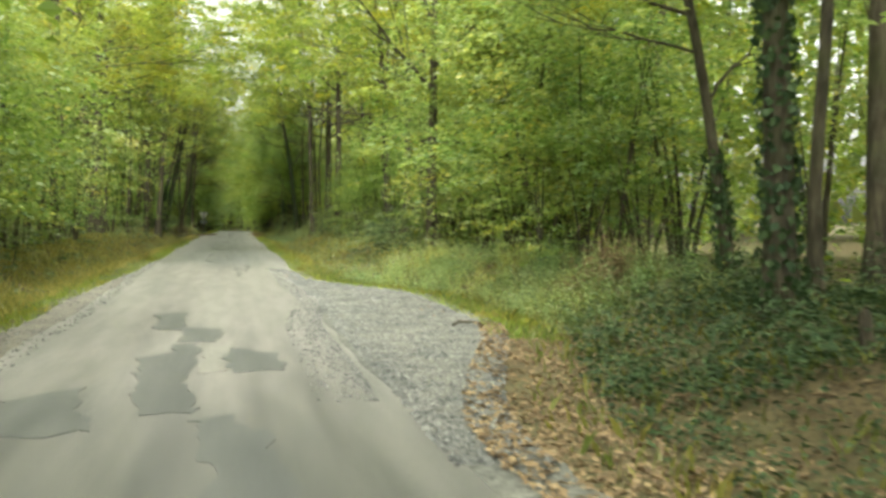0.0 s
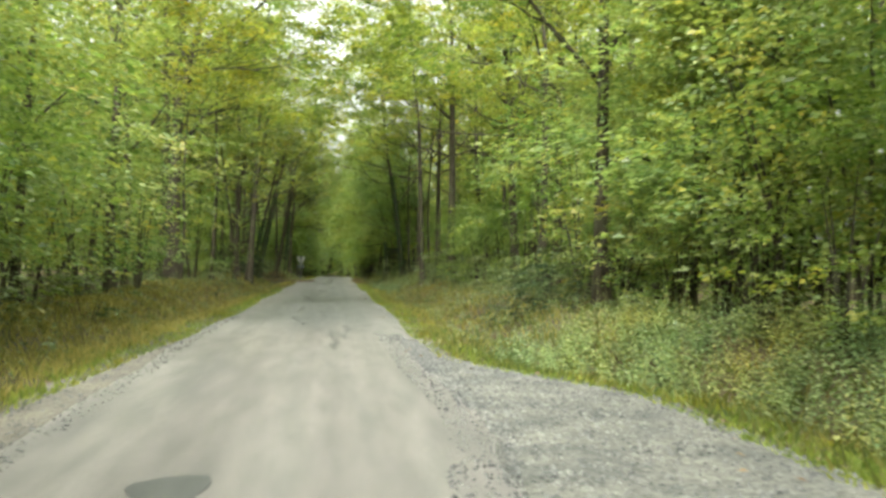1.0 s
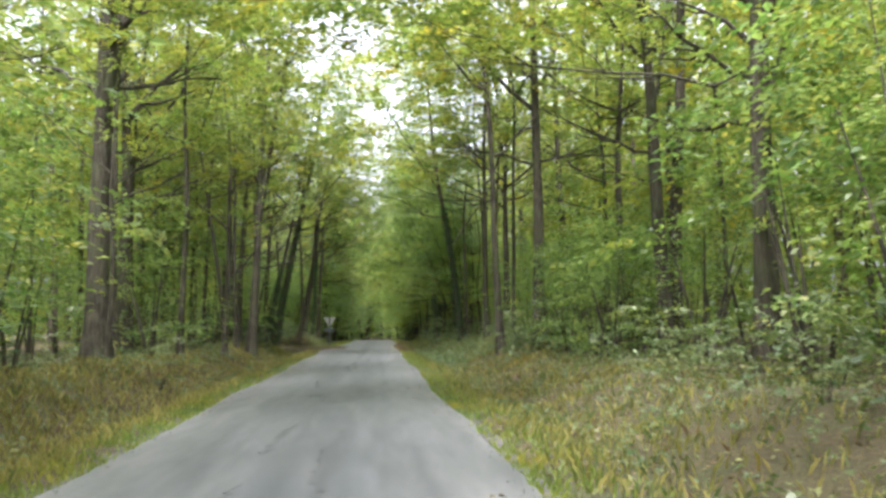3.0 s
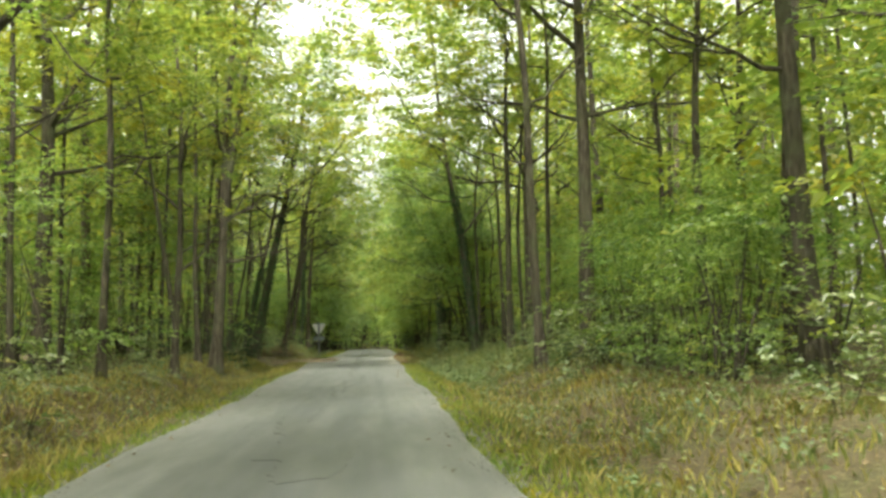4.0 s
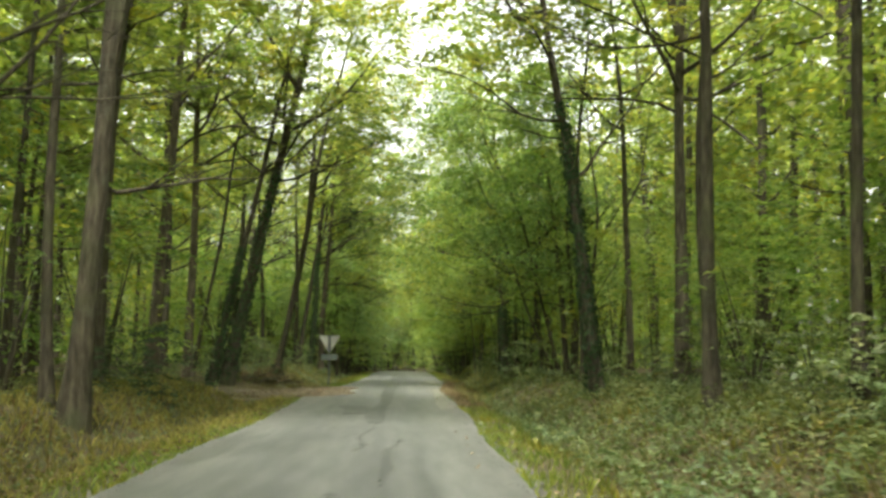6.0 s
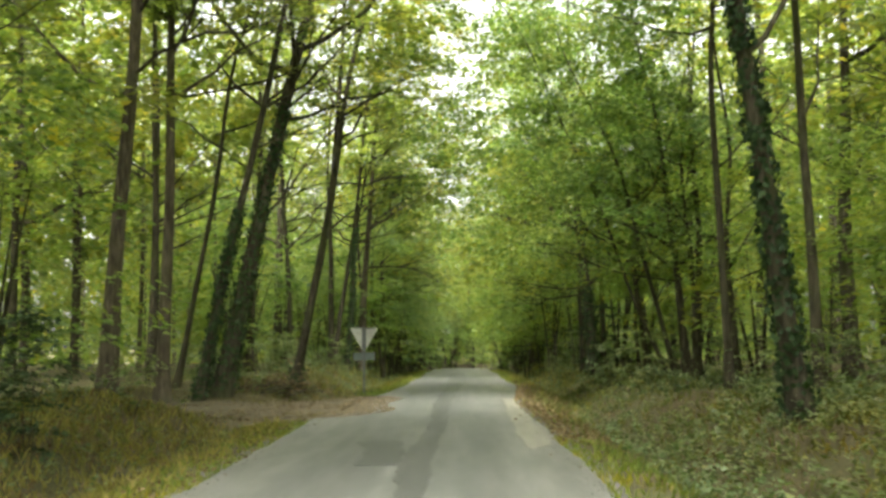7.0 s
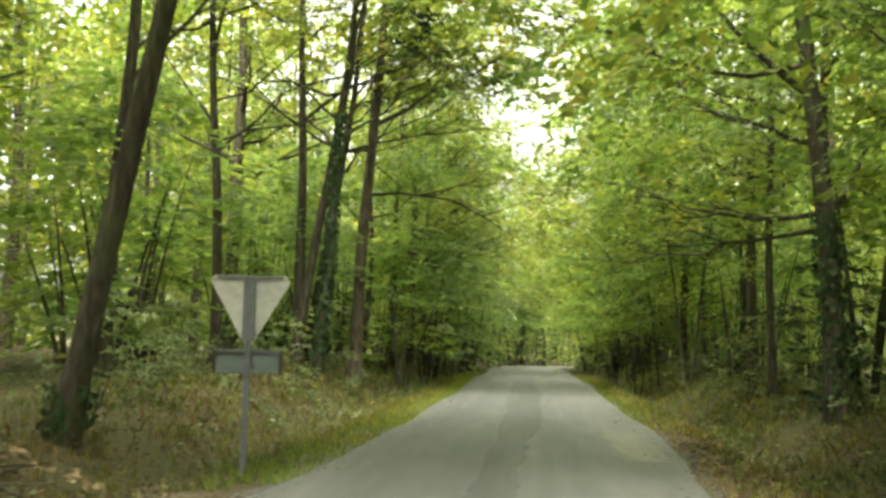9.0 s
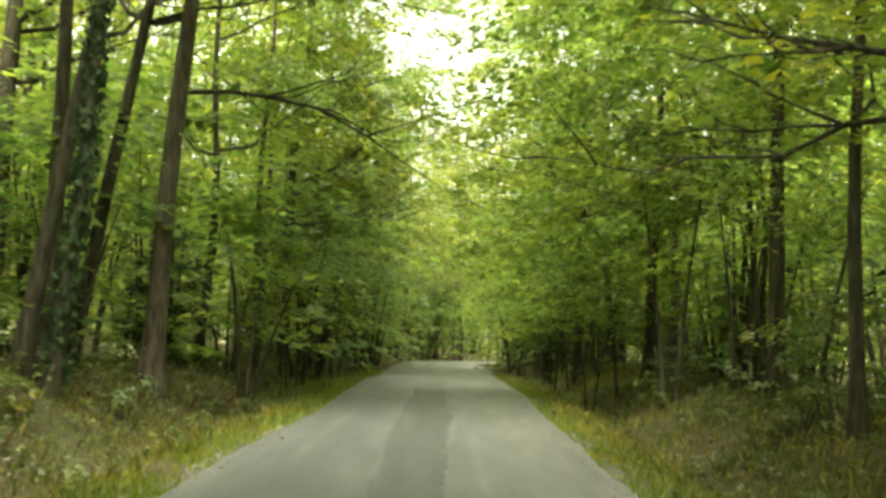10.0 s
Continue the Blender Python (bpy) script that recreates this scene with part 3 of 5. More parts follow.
def tree(label, x, y, dia, height, low, crown="oak", lean=(0.0, 0.0), bark=None, limbs=5, size=1.0, ivy=0.0, bend=0.2, long_limbs=(), fork=0.0, over=None):
    """One tree: a tapered trunk, limbs, and a leafy crown that starts at the height low."""
    count[0] += 1
    low = low + 0.8 if 45 < y < 100 and crown == "oak" else low
    k = count[0]
    crown = crown + "_near" if crown in ("oak", "pole") and 12 < y < 48 else crown
    r = np.random.default_rng(1000 + k)
    bark = bark or BARK
    root = tagged(new("tree"), label, "tree", "trees of the forest edge")
    root.matrix_basis = pose(x, y, at(x, y))
    bend = bend * 1.8 if dia < 0.19 else bend
    p = trunk_path(height, lean[0], lean[1], bend, 2000 + k)
    s = np.linspace(0, 1, len(p))
    rad = dia / 2 * (1.0 - 0.78 * s) + dia * 0.3 * np.exp(-s * 30)
    part_mesh("trunk", mesh_of("trunk", *tube(p, rad, 12, 0.07, k), bark, True), root)
    up = lambda z: np.array([np.interp(z, p[:, 2], p[:, j]) for j in range(3)])
    if fork:
        s2 = np.linspace(0, 1, 9)
        th = r.uniform(0, 6.3)
        q = up(fork) + np.stack([np.cos(th) * 1.6 * s2, np.sin(th) * 1.6 * s2, (height - fork) * 0.85 * s2], -1)
        part_mesh("limb", mesh_of("limb", *tube(q, dia * 0.36 * (1 - 0.8 * s2), 9, 0.05, k), bark, True), root)
    for j in range(limbs):
        z = low * r.uniform(0.62, 1.0) + (height - low) * 0.6 * j / max(limbs, 1)
        reach = r.uniform(1.8, 3.6) * size
        part_mesh("limb", mesh_of("limb", *branched_limb(r, up(z), j * 2.4 + r.uniform(0, 1.2), reach, reach * r.uniform(0.4, 1.5), max(0.024, dia * 0.19), 0.0, 4), bark, True), root)
    if not long_limbs and dia > 0.21 and 45 < y < 140:
        inward = 180 if x > 0 else 0
        long_limbs = [(low * 0.8, inward + r.uniform(-50, 50), r.uniform(3.0, 4.6), r.uniform(0.6, 1.8), r.uniform(0, 0.6)), (low * 0.95, inward + r.uniform(-70, 70), r.uniform(2.6, 4.0), r.uniform(1.2, 2.6), 0.0)]
    for z, th, reach, rise, sag in long_limbs:
        part_mesh("limb", mesh_of("limb", *branched_limb(r, up(z), radians(th), reach, rise, dia * 0.13, sag, 6), BARK_DARK, True), root)
    top = up(low)
    if over is None:
        over = (1.1 if 56 < y < 84 else 1.3 if y < 112 else 1.4) + 0.5 * (k % 2) if abs(x) < 7 and y > 30 else 0.5
    over = -over if x > 0 else over
    meshes = CROWN[crown]
    span = {"oak": 9.0, "oak_near": 9.0, "pole_near": 7.0, "far": 9.0, "pole": 7.0, "inner": 11.0, "beam": 5.6, "ivy": 3.4}[crown]
    part_mesh("crown", meshes[k % len(meshes)], root, place=Matrix.Translation((top[0] + lean[0] * 3 + over, top[1], low)) @ pose(0, 0, 0, 0, 0, r.uniform(0, 360)) @ Matrix.Diagonal((size, size, (height + 0.8 - low) / span, 1)))
    if ivy:
        zs = r.uniform(0.1, ivy, int(190 * ivy))
        th = r.uniform(0, 6.3, len(zs))
        c = np.array([up(z) for z in zs])
        rr = np.interp(zs / height, s, rad) + r.uniform(0.0, 0.09, len(zs))
        out = np.stack([np.cos(th), np.sin(th), np.zeros(len(zs))], -1)
        hd = np.stack([r.normal(0, 0.5, len(zs)), r.normal(0, 0.5, len(zs)), -np.ones(len(zs))], -1)
        L = r.uniform(0.07, 0.13, len(zs))
        part_mesh("ivy", mesh_of("ivy", *leaves(c + out * rr[:, None], hd, out + r.normal(0, 0.3, out.shape), L, L * 0.9), LEAF_DARK), root, "dark green climbing ivy")
    return root


OAK = "tall oak with grey-brown bark and yellow-green leaves on the roadside bank"
SLIM = "slender young tree with a thin bare stem and light crown"
IVY = "dark trunk wrapped in ivy with yellow-green leaves above"
PALE = "smooth pale-barked tree with a straight stem beside the road"
LEANER = "dark leaning trunk on the bank beside the road"

# right of the road, outwards from the start
tree(IVY, 5.0, 10.0, 0.29, 14, 9.0, "pole", (-0.02, 0), BARK_DARK, 4, 0.8, 6.5)
tree(SLIM, 5.9, 10.9, 0.17, 11, 7.4, "pole", (0.0, 0), BARK_DARK, 3, 0.7)
tree(LEANER, 7.0, 15.0, 0.20, 11, 3.8, "oak", (-0.16, 0), BARK_DARK, 4, 0.9, 2.0, long_limbs=[(3.4, 175, 2.6, 0.5, 0.0)])
tree(OAK, 7.8, 12.6, 0.33, 14, 9.0, "pole", (0, 0), BARK_DARK, 4, 0.8)
tree(SLIM, 7.4, 26.7, 0.15, 10, 3.6, "pole", (0.01, 0), BARK_DARK, 3)
for dx, dy, d in ((0, 0, 0.13), (0.35, 0.3, 0.12), (0.8, -0.2, 0.15), (-0.5, 0.5, 0.11), (1.4, 0.4, 0.1)):
    tree(SLIM, 7.2 + dx, 28.0 + dy, d, 9, 4.0, "pole", (rng.uniform(-0.04, 0.04), 0), BARK_DARK, 2, 0.7)
tree(OAK, 5.4, 30.3, 0.34, 13, 4.2, "oak", (-0.01, 0), BARK, 5)
tree(OAK, 9.5, 42.3, 0.35, 15, 5.0, "oak", (0.01, 0), BARK, 5)
tree(OAK, 8.0, 46.3, 0.50, 16, 5.2, "oak", (0.0, 0), BARK, 5, 1.1)
tree(OAK, 7.2, 50.7, 0.40, 15, 7.0, "oak", (-0.06, 0), BARK_DARK, 5, 1.2, over=3.0, long_limbs=[(5.0, 190, 3.4, 1.0, 0.0)])
tree(OAK, 6.7, 77.5, 0.36, 16, 7.5, "oak", (0.01, 0), BARK, 5, fork=8.5)
tree(PALE, 4.1, 58.7, 0.25, 15, 8.0, "oak", (-0.05, 0), BARK, 5, 0.85, long_limbs=[(4.8, 150, 1.2, 0.4, 0.0)])
tree(OAK, 5.7, 61.0, 0.44, 17, 8.4, "oak", (-0.01, 0), BARK, 5, 1.0, long_limbs=[(6.2, 178, 4.2, 0.5, 0.3), (6.3, 5, 2.4, 0.3, 0.0)])
tree(SLIM, 8.0, 58.7, 0.27, 14, 7.0, "oak", (0.01, 0), BARK, 4, 0.9)
tree(SLIM, 9.1, 66.0, 0.22, 14, 6.8, "pole", (0.0, 0), BARK_DARK, 3)
tree(OAK, 11.8, 66.1, 0.38, 15, 7.0, "oak", (0, 0), BARK, 4)
tree(SLIM, 4.7, 68.3, 0.24, 14, 6.4, "oak", (-0.01, 0), BARK_DARK, 5, 0.9)
tree(IVY, 4.3, 75.4, 0.27, 15, 6.8, "oak", (-0.12, 0), BARK_DARK, 4, 0.95, 6.5)
tree(SLIM, 5.9, 79.5, 0.2, 13, 6.0, "pole", (-0.03, 0), BARK, 3)
tree(OAK, 10.1, 89.4, 0.42, 15, 6.0, "oak", (0, 0), BARK, 4)
for dx, dy, d, ln_ in ((0, 0, 0.22, -0.1), (0.25, 0.15, 0.2, 0.03), (-0.2, 0.25, 0.14, -0.28), (0.15, -0.2, 0.16, 0.0), (-0.35, 0.1, 0.1, -0.42)):
    tree("multi-stemmed dark hornbeam with layered fresh green foliage", 5.7 + dx, 88.6 + dy, d, 10, 3.0, "beam", (ln_, 0), BARK_DARK, 4, 1.0)
tree(IVY, 4.4, 96.8, 0.34, 13, 4.2, "beam", (-0.06, 0), BARK_DARK, 5, 1.2, 3.0, long_limbs=[(2.75, 142, 3.6, 0.4, 0.3), (3.0, 158, 3.1, 0.3, 0.0), (4.0, 180, 2.4, 1.1, 0.0), (5.2, 196, 3.8, 0.9, 0.2)])
tree(SLIM, 5.1, 99.8, 0.2, 12, 4.0, "beam", (0.0, 0), BARK_DARK, 4, 1.1)
tree(SLIM, 4.6, 101.8, 0.17, 12, 3.6, "beam", (0.0, 0), BARK_DARK, 4, 1.1)
tree(SLIM, 5.6, 109.0, 0.12, 9, 3.0, "pole", (0.0, 0), BARK_DARK, 3)
tree(OAK, 3.95, 121.0, 0.30, 14, 4.6, "oak", (0.0, 0), BARK_DARK, 4)
tree(OAK, 4.3, 135.0, 0.34, 14, 4.6, "oak", (0.0, 0), BARK_DARK, 4)
tree(OAK, 4.6, 113.5, 0.24, 14, 4.4, "beam", (0.0, 0), BARK_DARK, 4, 1.2)

for x, y, o in ((5.3, 64.5, 1.0), (5.6, 71.5, 1.2), (5.2, 82.5, 1.1)):
    tree(SLIM, x, y, 0.17, 15, 7.2, "oak", (-0.01, 0), BARK_DARK, 4, 1.0, over=o)
for x, y, d in ((6.3, 86.0, 0.16), (5.3, 92.0, 0.18), (6.8, 93.5, 0.14), (6.0, 97.5, 0.12), (7.0, 101.0, 0.14), (6.4, 104.5, 0.12), (5.6, 108.5, 0.13), (7.6, 95.5, 0.12)):
    tree("young hornbeam with layered fresh green foliage over the bank", x, y, d, 9, 2.7, "beam", (-0.05, 0), BARK_DARK, 3, 1.15, over=0.8)

# unseen oaks, added so their crowns shade the first bank and road
for x, y in ((6.0, 3.2), (5.2, 0.2), (7.6, 6.0), (5.4, -4.2)):
    tree(OAK, x, y, 0.3, 14, 4.8, "oak", (-0.02, 0), BARK_DARK, 4, 1.1, over=2.0)

# left of the road
for x, y, o in ((-7.6, 57.5, 0.5), (-7.3, 72.5, 1.0), (-9.2, 67.0, 0.3), (-9.8, 80.0, 0.3), (-5.9, 73.5, 1.1), (-9.0, 78.6, 1.4)):
    tree(SLIM, x, y, 0.18, 15, 6.4, "oak", (0.02, 0), BARK_DARK, 4, 1.0, over=o)
tree(OAK, -6.4, 51.0, 0.6, 15, 7.2, "oak", (0.02, 0), BARK_DARK, 6, 1.3, over=3.3, fork=6.4, long_limbs=[(6.6, 10, 2.6, 0.5, 0.0)])
tree(SLIM, -6.0, 50.2, 0.14, 10, 4.6, "pole", (0.05, 0), BARK_DARK, 3)
tree(OAK, -8.7, 63.4, 0.55, 16, 6.0, "oak", (0.0, 0), BARK, 5)
tree(SLIM, -5.6, 57.2, 0.2, 13, 4.8, "pole", (0.03, 0), BARK_DARK, 3)
tree(SLIM, -5.1, 62.9, 0.24, 10, 4.2, "pole", (0.02, 0), BARK, 4, 0.8, fork=1.4)
tree(OAK, -4.85, 68.6, 0.38, 16, 7.4, "oak", (0.06, 0), BARK, 6, 1.0, bend=0.12, fork=5.4, long_limbs=[(3.6, 20, 2.4, 0.6, 0.2)])
tree(SLIM, -5.5, 69.4, 0.2, 14, 7.0, "pole", (-0.02, 0), BARK, 3)
tree(PALE, -7.4, 84.1, 0.40, 16, 8.0, "oak", (0.05, 0), BARK_PALE, 4)
tree(PALE, -6.6, 85.5, 0.30, 16, 8.0, "oak", (0.0, 0), BARK_PALE, 4)
tree(LEANER, -5.7, 87.3, 0.42, 16, 7.8, "oak", (0.2, 0), BARK_DARK, 5, 1.0, 7.0, long_limbs=[(6.6, 15, 3.6, 0.9, 0.0)])
tree(LEANER, -6.1, 86.6, 0.24, 15, 7.4, "pole", (0.2, 0), BARK_DARK, 4, 1.0, 4.5)
tree(SLIM, -7.0, 88.0, 0.16, 13, 6.4, "pole", (0.19, 0), BARK_DARK, 3)
tree(LEANER, -4.6, 91.3, 0.27, 14, 6.2, "oak", (0.19, 0), BARK_DARK, 4, 0.9, 0.5, fork=5.6)
tree(OAK, -7.4, 99.0, 0.30, 15, 6.4, "oak", (0.03, 0), BARK, 4)
tree("ivy-clad stem with a bushy dark ivy head", -4.4, 102.6, 0.2, 8.6, 5.2, "ivy", (0.09, 0), BARK_DARK, 3, 1.0, 5.6)
tree(LEANER, -4.95, 103.0, 0.22, 14, 6.4, "pole", (0.13, 0), BARK_DARK, 4)
tree(LEANER, -5.3, 105.6, 0.22, 14, 6.4, "oak", (0.15, 0), BARK_DARK, 4, 0.9)
tree(PALE, -4.1, 105.6, 0.32, 15, 6.6, "oak", (0.05, 0), BARK_PALE, 5, 1.0, long_limbs=[(4.4, 24, 4.8, 0.5, 1.7)])
tree(SLIM, -6.6, 103.0, 0.24, 14, 6.0, "pole", (-0.04, 0), BARK_DARK, 4)
tree(OAK, -8.3, 109.8, 0.44, 16, 6.4, "oak", (0.0, 0), BARK, 4)
tree(OAK, -4.3, 119.0, 0.26, 14, 5.0, "oak", (0.03, 0), BARK_DARK, 4)
tree(OAK, -4.5, 125.5, 0.30, 14, 4.8, "oak", (0.03, 0), BARK, 4)
tree(SLIM, -4.9, 112.0, 0.18, 12, 4.6, "beam", (0.02, 0), BARK_DARK, 4)


# crowns that meet over the road
MEETING = "oak whose crown reaches far out over the road"
for x, y, low, high, o in ((-5.2, 104.5, 7.2, 14.0, 2.3), (5.2, 106.5, 7.2, 14.5, 1.9)):
    tree(MEETING, x, y, 0.26, high, low, "far", (0.0, 0), BARK, 4, 1.0, over=o, long_limbs=[(low * 0.9, 0 if x < 0 else 180, 3.8, 2.0, 0.0)])

for x, y, low, high, o in ((-5.0, 121.0, 6.2, 13.5, 3.0), (5.0, 128.5, 6.2, 13.5, 2.1), (-4.9, 139.0, 4.4, 12.5, 3.2), (-2.6, 152.0, 3.4, 13.0, 0.5), (1.2, 158.0, 3.6, 13.5, 0.3), (-0.6, 165.0, 3.2, 12.0, 0.4), (-4.4, 160.0, 3.4, 14.0, 0.5), (3.4, 169.0, 3.2, 13.0, 0.3), (-1.8, 174.0, 3.0, 13.0, 0.3)):
    tree("slender tree leaning its light crown over the road", x, y, 0.18, high, low, "pole", (0.05 if x < 0 else -0.05, 0), BARK, 3, 1.1, over=o, long_limbs=[(low, 0 if x < 0 else 180, 3.2, 1.4, 0.0)])

for x, y, o in ((-6.3, 39.0, 5.5), (6.8, 43.5, 6.1)):
    tree(MEETING, x, y, 0.32, 12.0, 5.0, "oak", (0.0, 0), BARK_DARK, 5, 1.05, over=o, long_limbs=[(5.4, 0 if x < 0 else 180, 5.6, 1.4, 0.0), (6.6, 15 if x < 0 else 165, 5.0, 1.6, 0.0)])

# taller trees standing back from the edge
for x, y in ((10.2, 82.0), (12.4, 88.0), (13.5, 81.5), (-12.6, 91.5), (-13.6, 99.0), (-12.2, 71.0), (-9.6, 95.0), (-11.4, 84.0), (-8.8, 92.0), (-10.6, 78.0)):
    tree("tall forest oak standing back from the roadside bank", x, y, 0.26 + 0.02 * (int(abs(x)) % 4), 17.5, 5.6, "far", (0.0, 0), BARK_DARK, 3, 1.15, over=0.6)

# more of the edge, standing closer as the road falls away
for y in np.arange(115, 186, 6.0):
    for side in (-1, 1):
        x = side * (4.6 + rng.uniform(-0.3, 2.0)) + float(turn_off(y))
        tree(OAK if rng.uniform() < 0.5 else SLIM, x, y + rng.uniform(-2.0, 2.0), rng.uniform(0.14, 0.28), rng.uniform(10, 13) if y < 136 else rng.uniform(12, 15), rng.uniform(3.4, 4.8), "far" if y > 116 else "pole", (-side * rng.uniform(-0.02, 0.06), 0), BARK, 2, rng.uniform(0.85, 1.05), over=rng.uniform(0.1, 0.9) if y < 136 else rng.uniform(0.3, 1.1))
# the last two are unseen, added with wide overhang to shade the start
for y, side in ((9, -1), (20, -1), (31, -1), (43, -1), (2, -1), (-3, -1)):
    x = side * (6.8 + rng.uniform(-0.3, 0.9))
    tree(SLIM, x, y, rng.uniform(0.13, 0.22), rng.uniform(12, 14), rng.uniform(4.6, 6.0), "oak", (-side * rng.uniform(0, 0.04), 0), BARK_DARK, 4, 1.0, over=1.3 if y > 30 else 0.2 if y > 6 else 2.2)


# ---- the forest behind: a few built trees, set out again and again ----
def understorey(label, category, group, stems, height, bark, spread, name):
    root = tagged(new(name), label, category, group)
    r = np.random.default_rng(len(bpy.data.objects))
    for j in range(stems):
        th = r.uniform(0, 6.3)
        s = np.linspace(0, 1, 5)
        q = np.stack([np.cos(th) * (0.08 + spread * s ** 1.4), np.sin(th) * (0.08 + spread * s ** 1.4), s * height * r.uniform(0.6, 0.9) - 0.08], -1)
        part_mesh("stem", mesh_of("stem", *tube(q, (0.03 if height > 1.5 else 0.012) * (1.15 - s), 5), bark, True), root)
    return root


def clear_of_road(x, y, margin):
    far = max(x - max(float(right_edge(y)), float(layby_edge(y))), float(left_edge(y)) - x)
    return far > margin and float(track_share(np.float64(x), np.float64(y))) < 0.05


heroes = [o.matrix_basis.translation.xy for o in bpy.data.objects if o.name.startswith("tree")]
inner = []
for k in range(5):
    r = np.random.default_rng(300 + k)
    low, height = (3.6, 17.5) if k < 3 else (5.0, 19.5)
    root = tagged(new("forest_tree"), "forest tree with a dark straight trunk and leafy crown", "tree", "trees in the forest")
    p = trunk_path(height, r.uniform(-0.05, 0.05), 0, 0.3, 320 + k, 12)
    s = np.linspace(0, 1, 12)
    part_mesh("trunk", mesh_of("trunk", *tube(p, (0.09 + 0.03 * k) * (1.05 - 0.8 * s), 8, 0.06, k), (BARK, BARK_PALE, BARK)[k % 3], True), root)
    for j in range(2):
        part_mesh("limb", mesh_of("limb", *limb_piece(r, p[4 + j], j * 2.6 + k, 2.2, 1.0, 0.035), BARK_DARK, True), root)
    part_mesh("crown", CROWN["inner"][k], root, place=Matrix.Translation((p[3][0], 0, low)) @ Matrix.Diagonal((1, 1, (height - low) / 11.0 + 0.05, 1)))
    inner.append(root)
used = 0
for gy in np.arange(2.4, 186, 6.4):
    for gx in np.arange(-25.6, 26, 6.4):
        x, y = gx + rng.uniform(-2.6, 2.6), gy + rng.uniform(-2.6, 2.6)
        if not clear_of_road(x, y, (9.3 if x < 0 else 10.5) if y < 44 else 7.2 if y < 110 else 6.0 if y < 150 else 8.0) or min((h - Vector((x, y))).length for h in heroes) < 1.8:
            continue
        if 0 < x < 20 and y < 42 and rng.uniform() < 0.6:
            continue
        q = rng.uniform(0.85, 1.2)
        m = pose(x, y, at(x, y), 0, 0, rng.uniform(0, 360)) @ Matrix.Diagonal((q, q, rng.uniform(0.9, 1.15), 1))
        k = int(rng.integers(0, 5))
        if used < 5:
            k = used
            inner[k].matrix_basis = m
        else:
            copy_thing(inner[k], m)
        used += 1


def scatter(roots, spots, lo, hi, sink=0.03):
    fresh = list(roots)
    for x, y in spots:
        q = rng.uniform(lo, hi)
        m = pose(x, y, at(x, y) - sink, 0, 0, rng.uniform(0, 360)) @ Matrix.Diagonal((q, q, q * rng.uniform(0.85, 1.2), 1))
        if fresh:
            fresh.pop().matrix_basis = m
        else:
            copy_thing(roots[int(rng.integers(0, len(roots)))], m)


def spots(n, x0, x1, y0, y1, margin=1.2):
    out = []
    while len(out) < n:
        x, y = rng.uniform(x0, x1), rng.uniform(y0, y1)
        if clear_of_road(x, y, margin) and not (abs(x - 5.0) < 1.3 and 12.8 < y < 16.8):
            out.append((x, y))
    return out


def plant(kind, n_stems, height, bark, spread, label, category, name, group):
    roots = []
    for me in CROWN[kind]:
        root = understorey(label, category, group, n_stems, height, bark, spread, name)
        part_mesh("foliage", me, root)
        roots.append(root)
    return roots


hazel = plant("shrub", 4, 2.6, BARK_DARK, 0.5, "leafy hazel shrub with fresh green layered leaves", "shrub", "hazel_shrub", "shrubs under the trees")
scatter(hazel, spots(28, -9.0, -5.6, 4, 48, 3.3) + spots(14, -7.2, -5.3, 9, 27, 2.8) + spots(16, 6.0, 9.5, 26, 48, 3.6) + spots(16, 7.0, 12, 58, 80, 4.0) + spots(14, 9, 15, 6, 30, 4) + spots(12, -11, -5.5, 50, 80, 3.2), 0.75, 1.5)
low_hazel = [copy_thing(h, h.matrix_basis) for h in hazel]
scatter(low_hazel, spots(15, 5.4, 9, 50, 62, 3.6) + [(5.5, 54.6), (5.9, 56.6), (5.6, 58.4), (6.6, 55.4), (6.3, 53.0), (7.2, 57.2)], 0.8, 1.12)
scatter([copy_thing(h, h.matrix_basis) for h in hazel], spots(13, 5.6, 8.8, 19.5, 29.5, 2.7), 0.85, 1.25)
near_beams = []
for me in CROWN["beam_near"]:
    root = understorey("young hornbeam with layered fresh green branches beside the lay-by", "tree", "young trees along the road", 2, 5.0, BARK_DARK, 0.7, "young_hornbeam")
    part_mesh("crown", me, root, place=Matrix.Translation((0, 0, 0.95)))
    near_beams.append(root)
scatter(near_beams, [(-5.9, 12), (-6.3, 17), (-5.8, 22), (-6.4, 27.5), (-7.2, 33), (7.4, 34.8), (8.8, 38.8), (8.8, 21), (7.6, 23.5), (9.6, 17), (7.0, 24.6), (6.9, 27.7), (8.4, 25), (6.9, 30.6), (8.8, 13), (7.2, 20.6), (9.2, 28.0), (-6.9, 9), (-6.9, 15), (-6.8, 24.5), (-7.0, 30),
                     (7.0, 29.8), (-6.9, 36.5), (-6.8, 40.5)], 0.95, 1.3)
hazel_back = plant("shrub_back", 4, 2.6, BARK_DARK, 0.5, "leafy hazel shrub deep under the trees", "shrub", "hazel_shrub", "shrubs under the trees")
scatter(hazel_back, spots(10, -16, -9, 20, 110) + spots(10, 10, 16, 20, 110) + spots(34, -7, 7, 108, 150, 1.4) + spots(22, 5.2, 10, 100, 140, 3.2) + spots(18, -10, -5, 104, 145, 3.0) + spots(30, -5, 5, 128, 160, 0.7) + spots(44, -9, 9, 146, 186, 1.0) + spots(18, 5.6, 12, 80, 140, 3.6) + spots(14, -12, -5.6, 92, 150, 3.4), 0.85, 1.5)
beam_trees = []
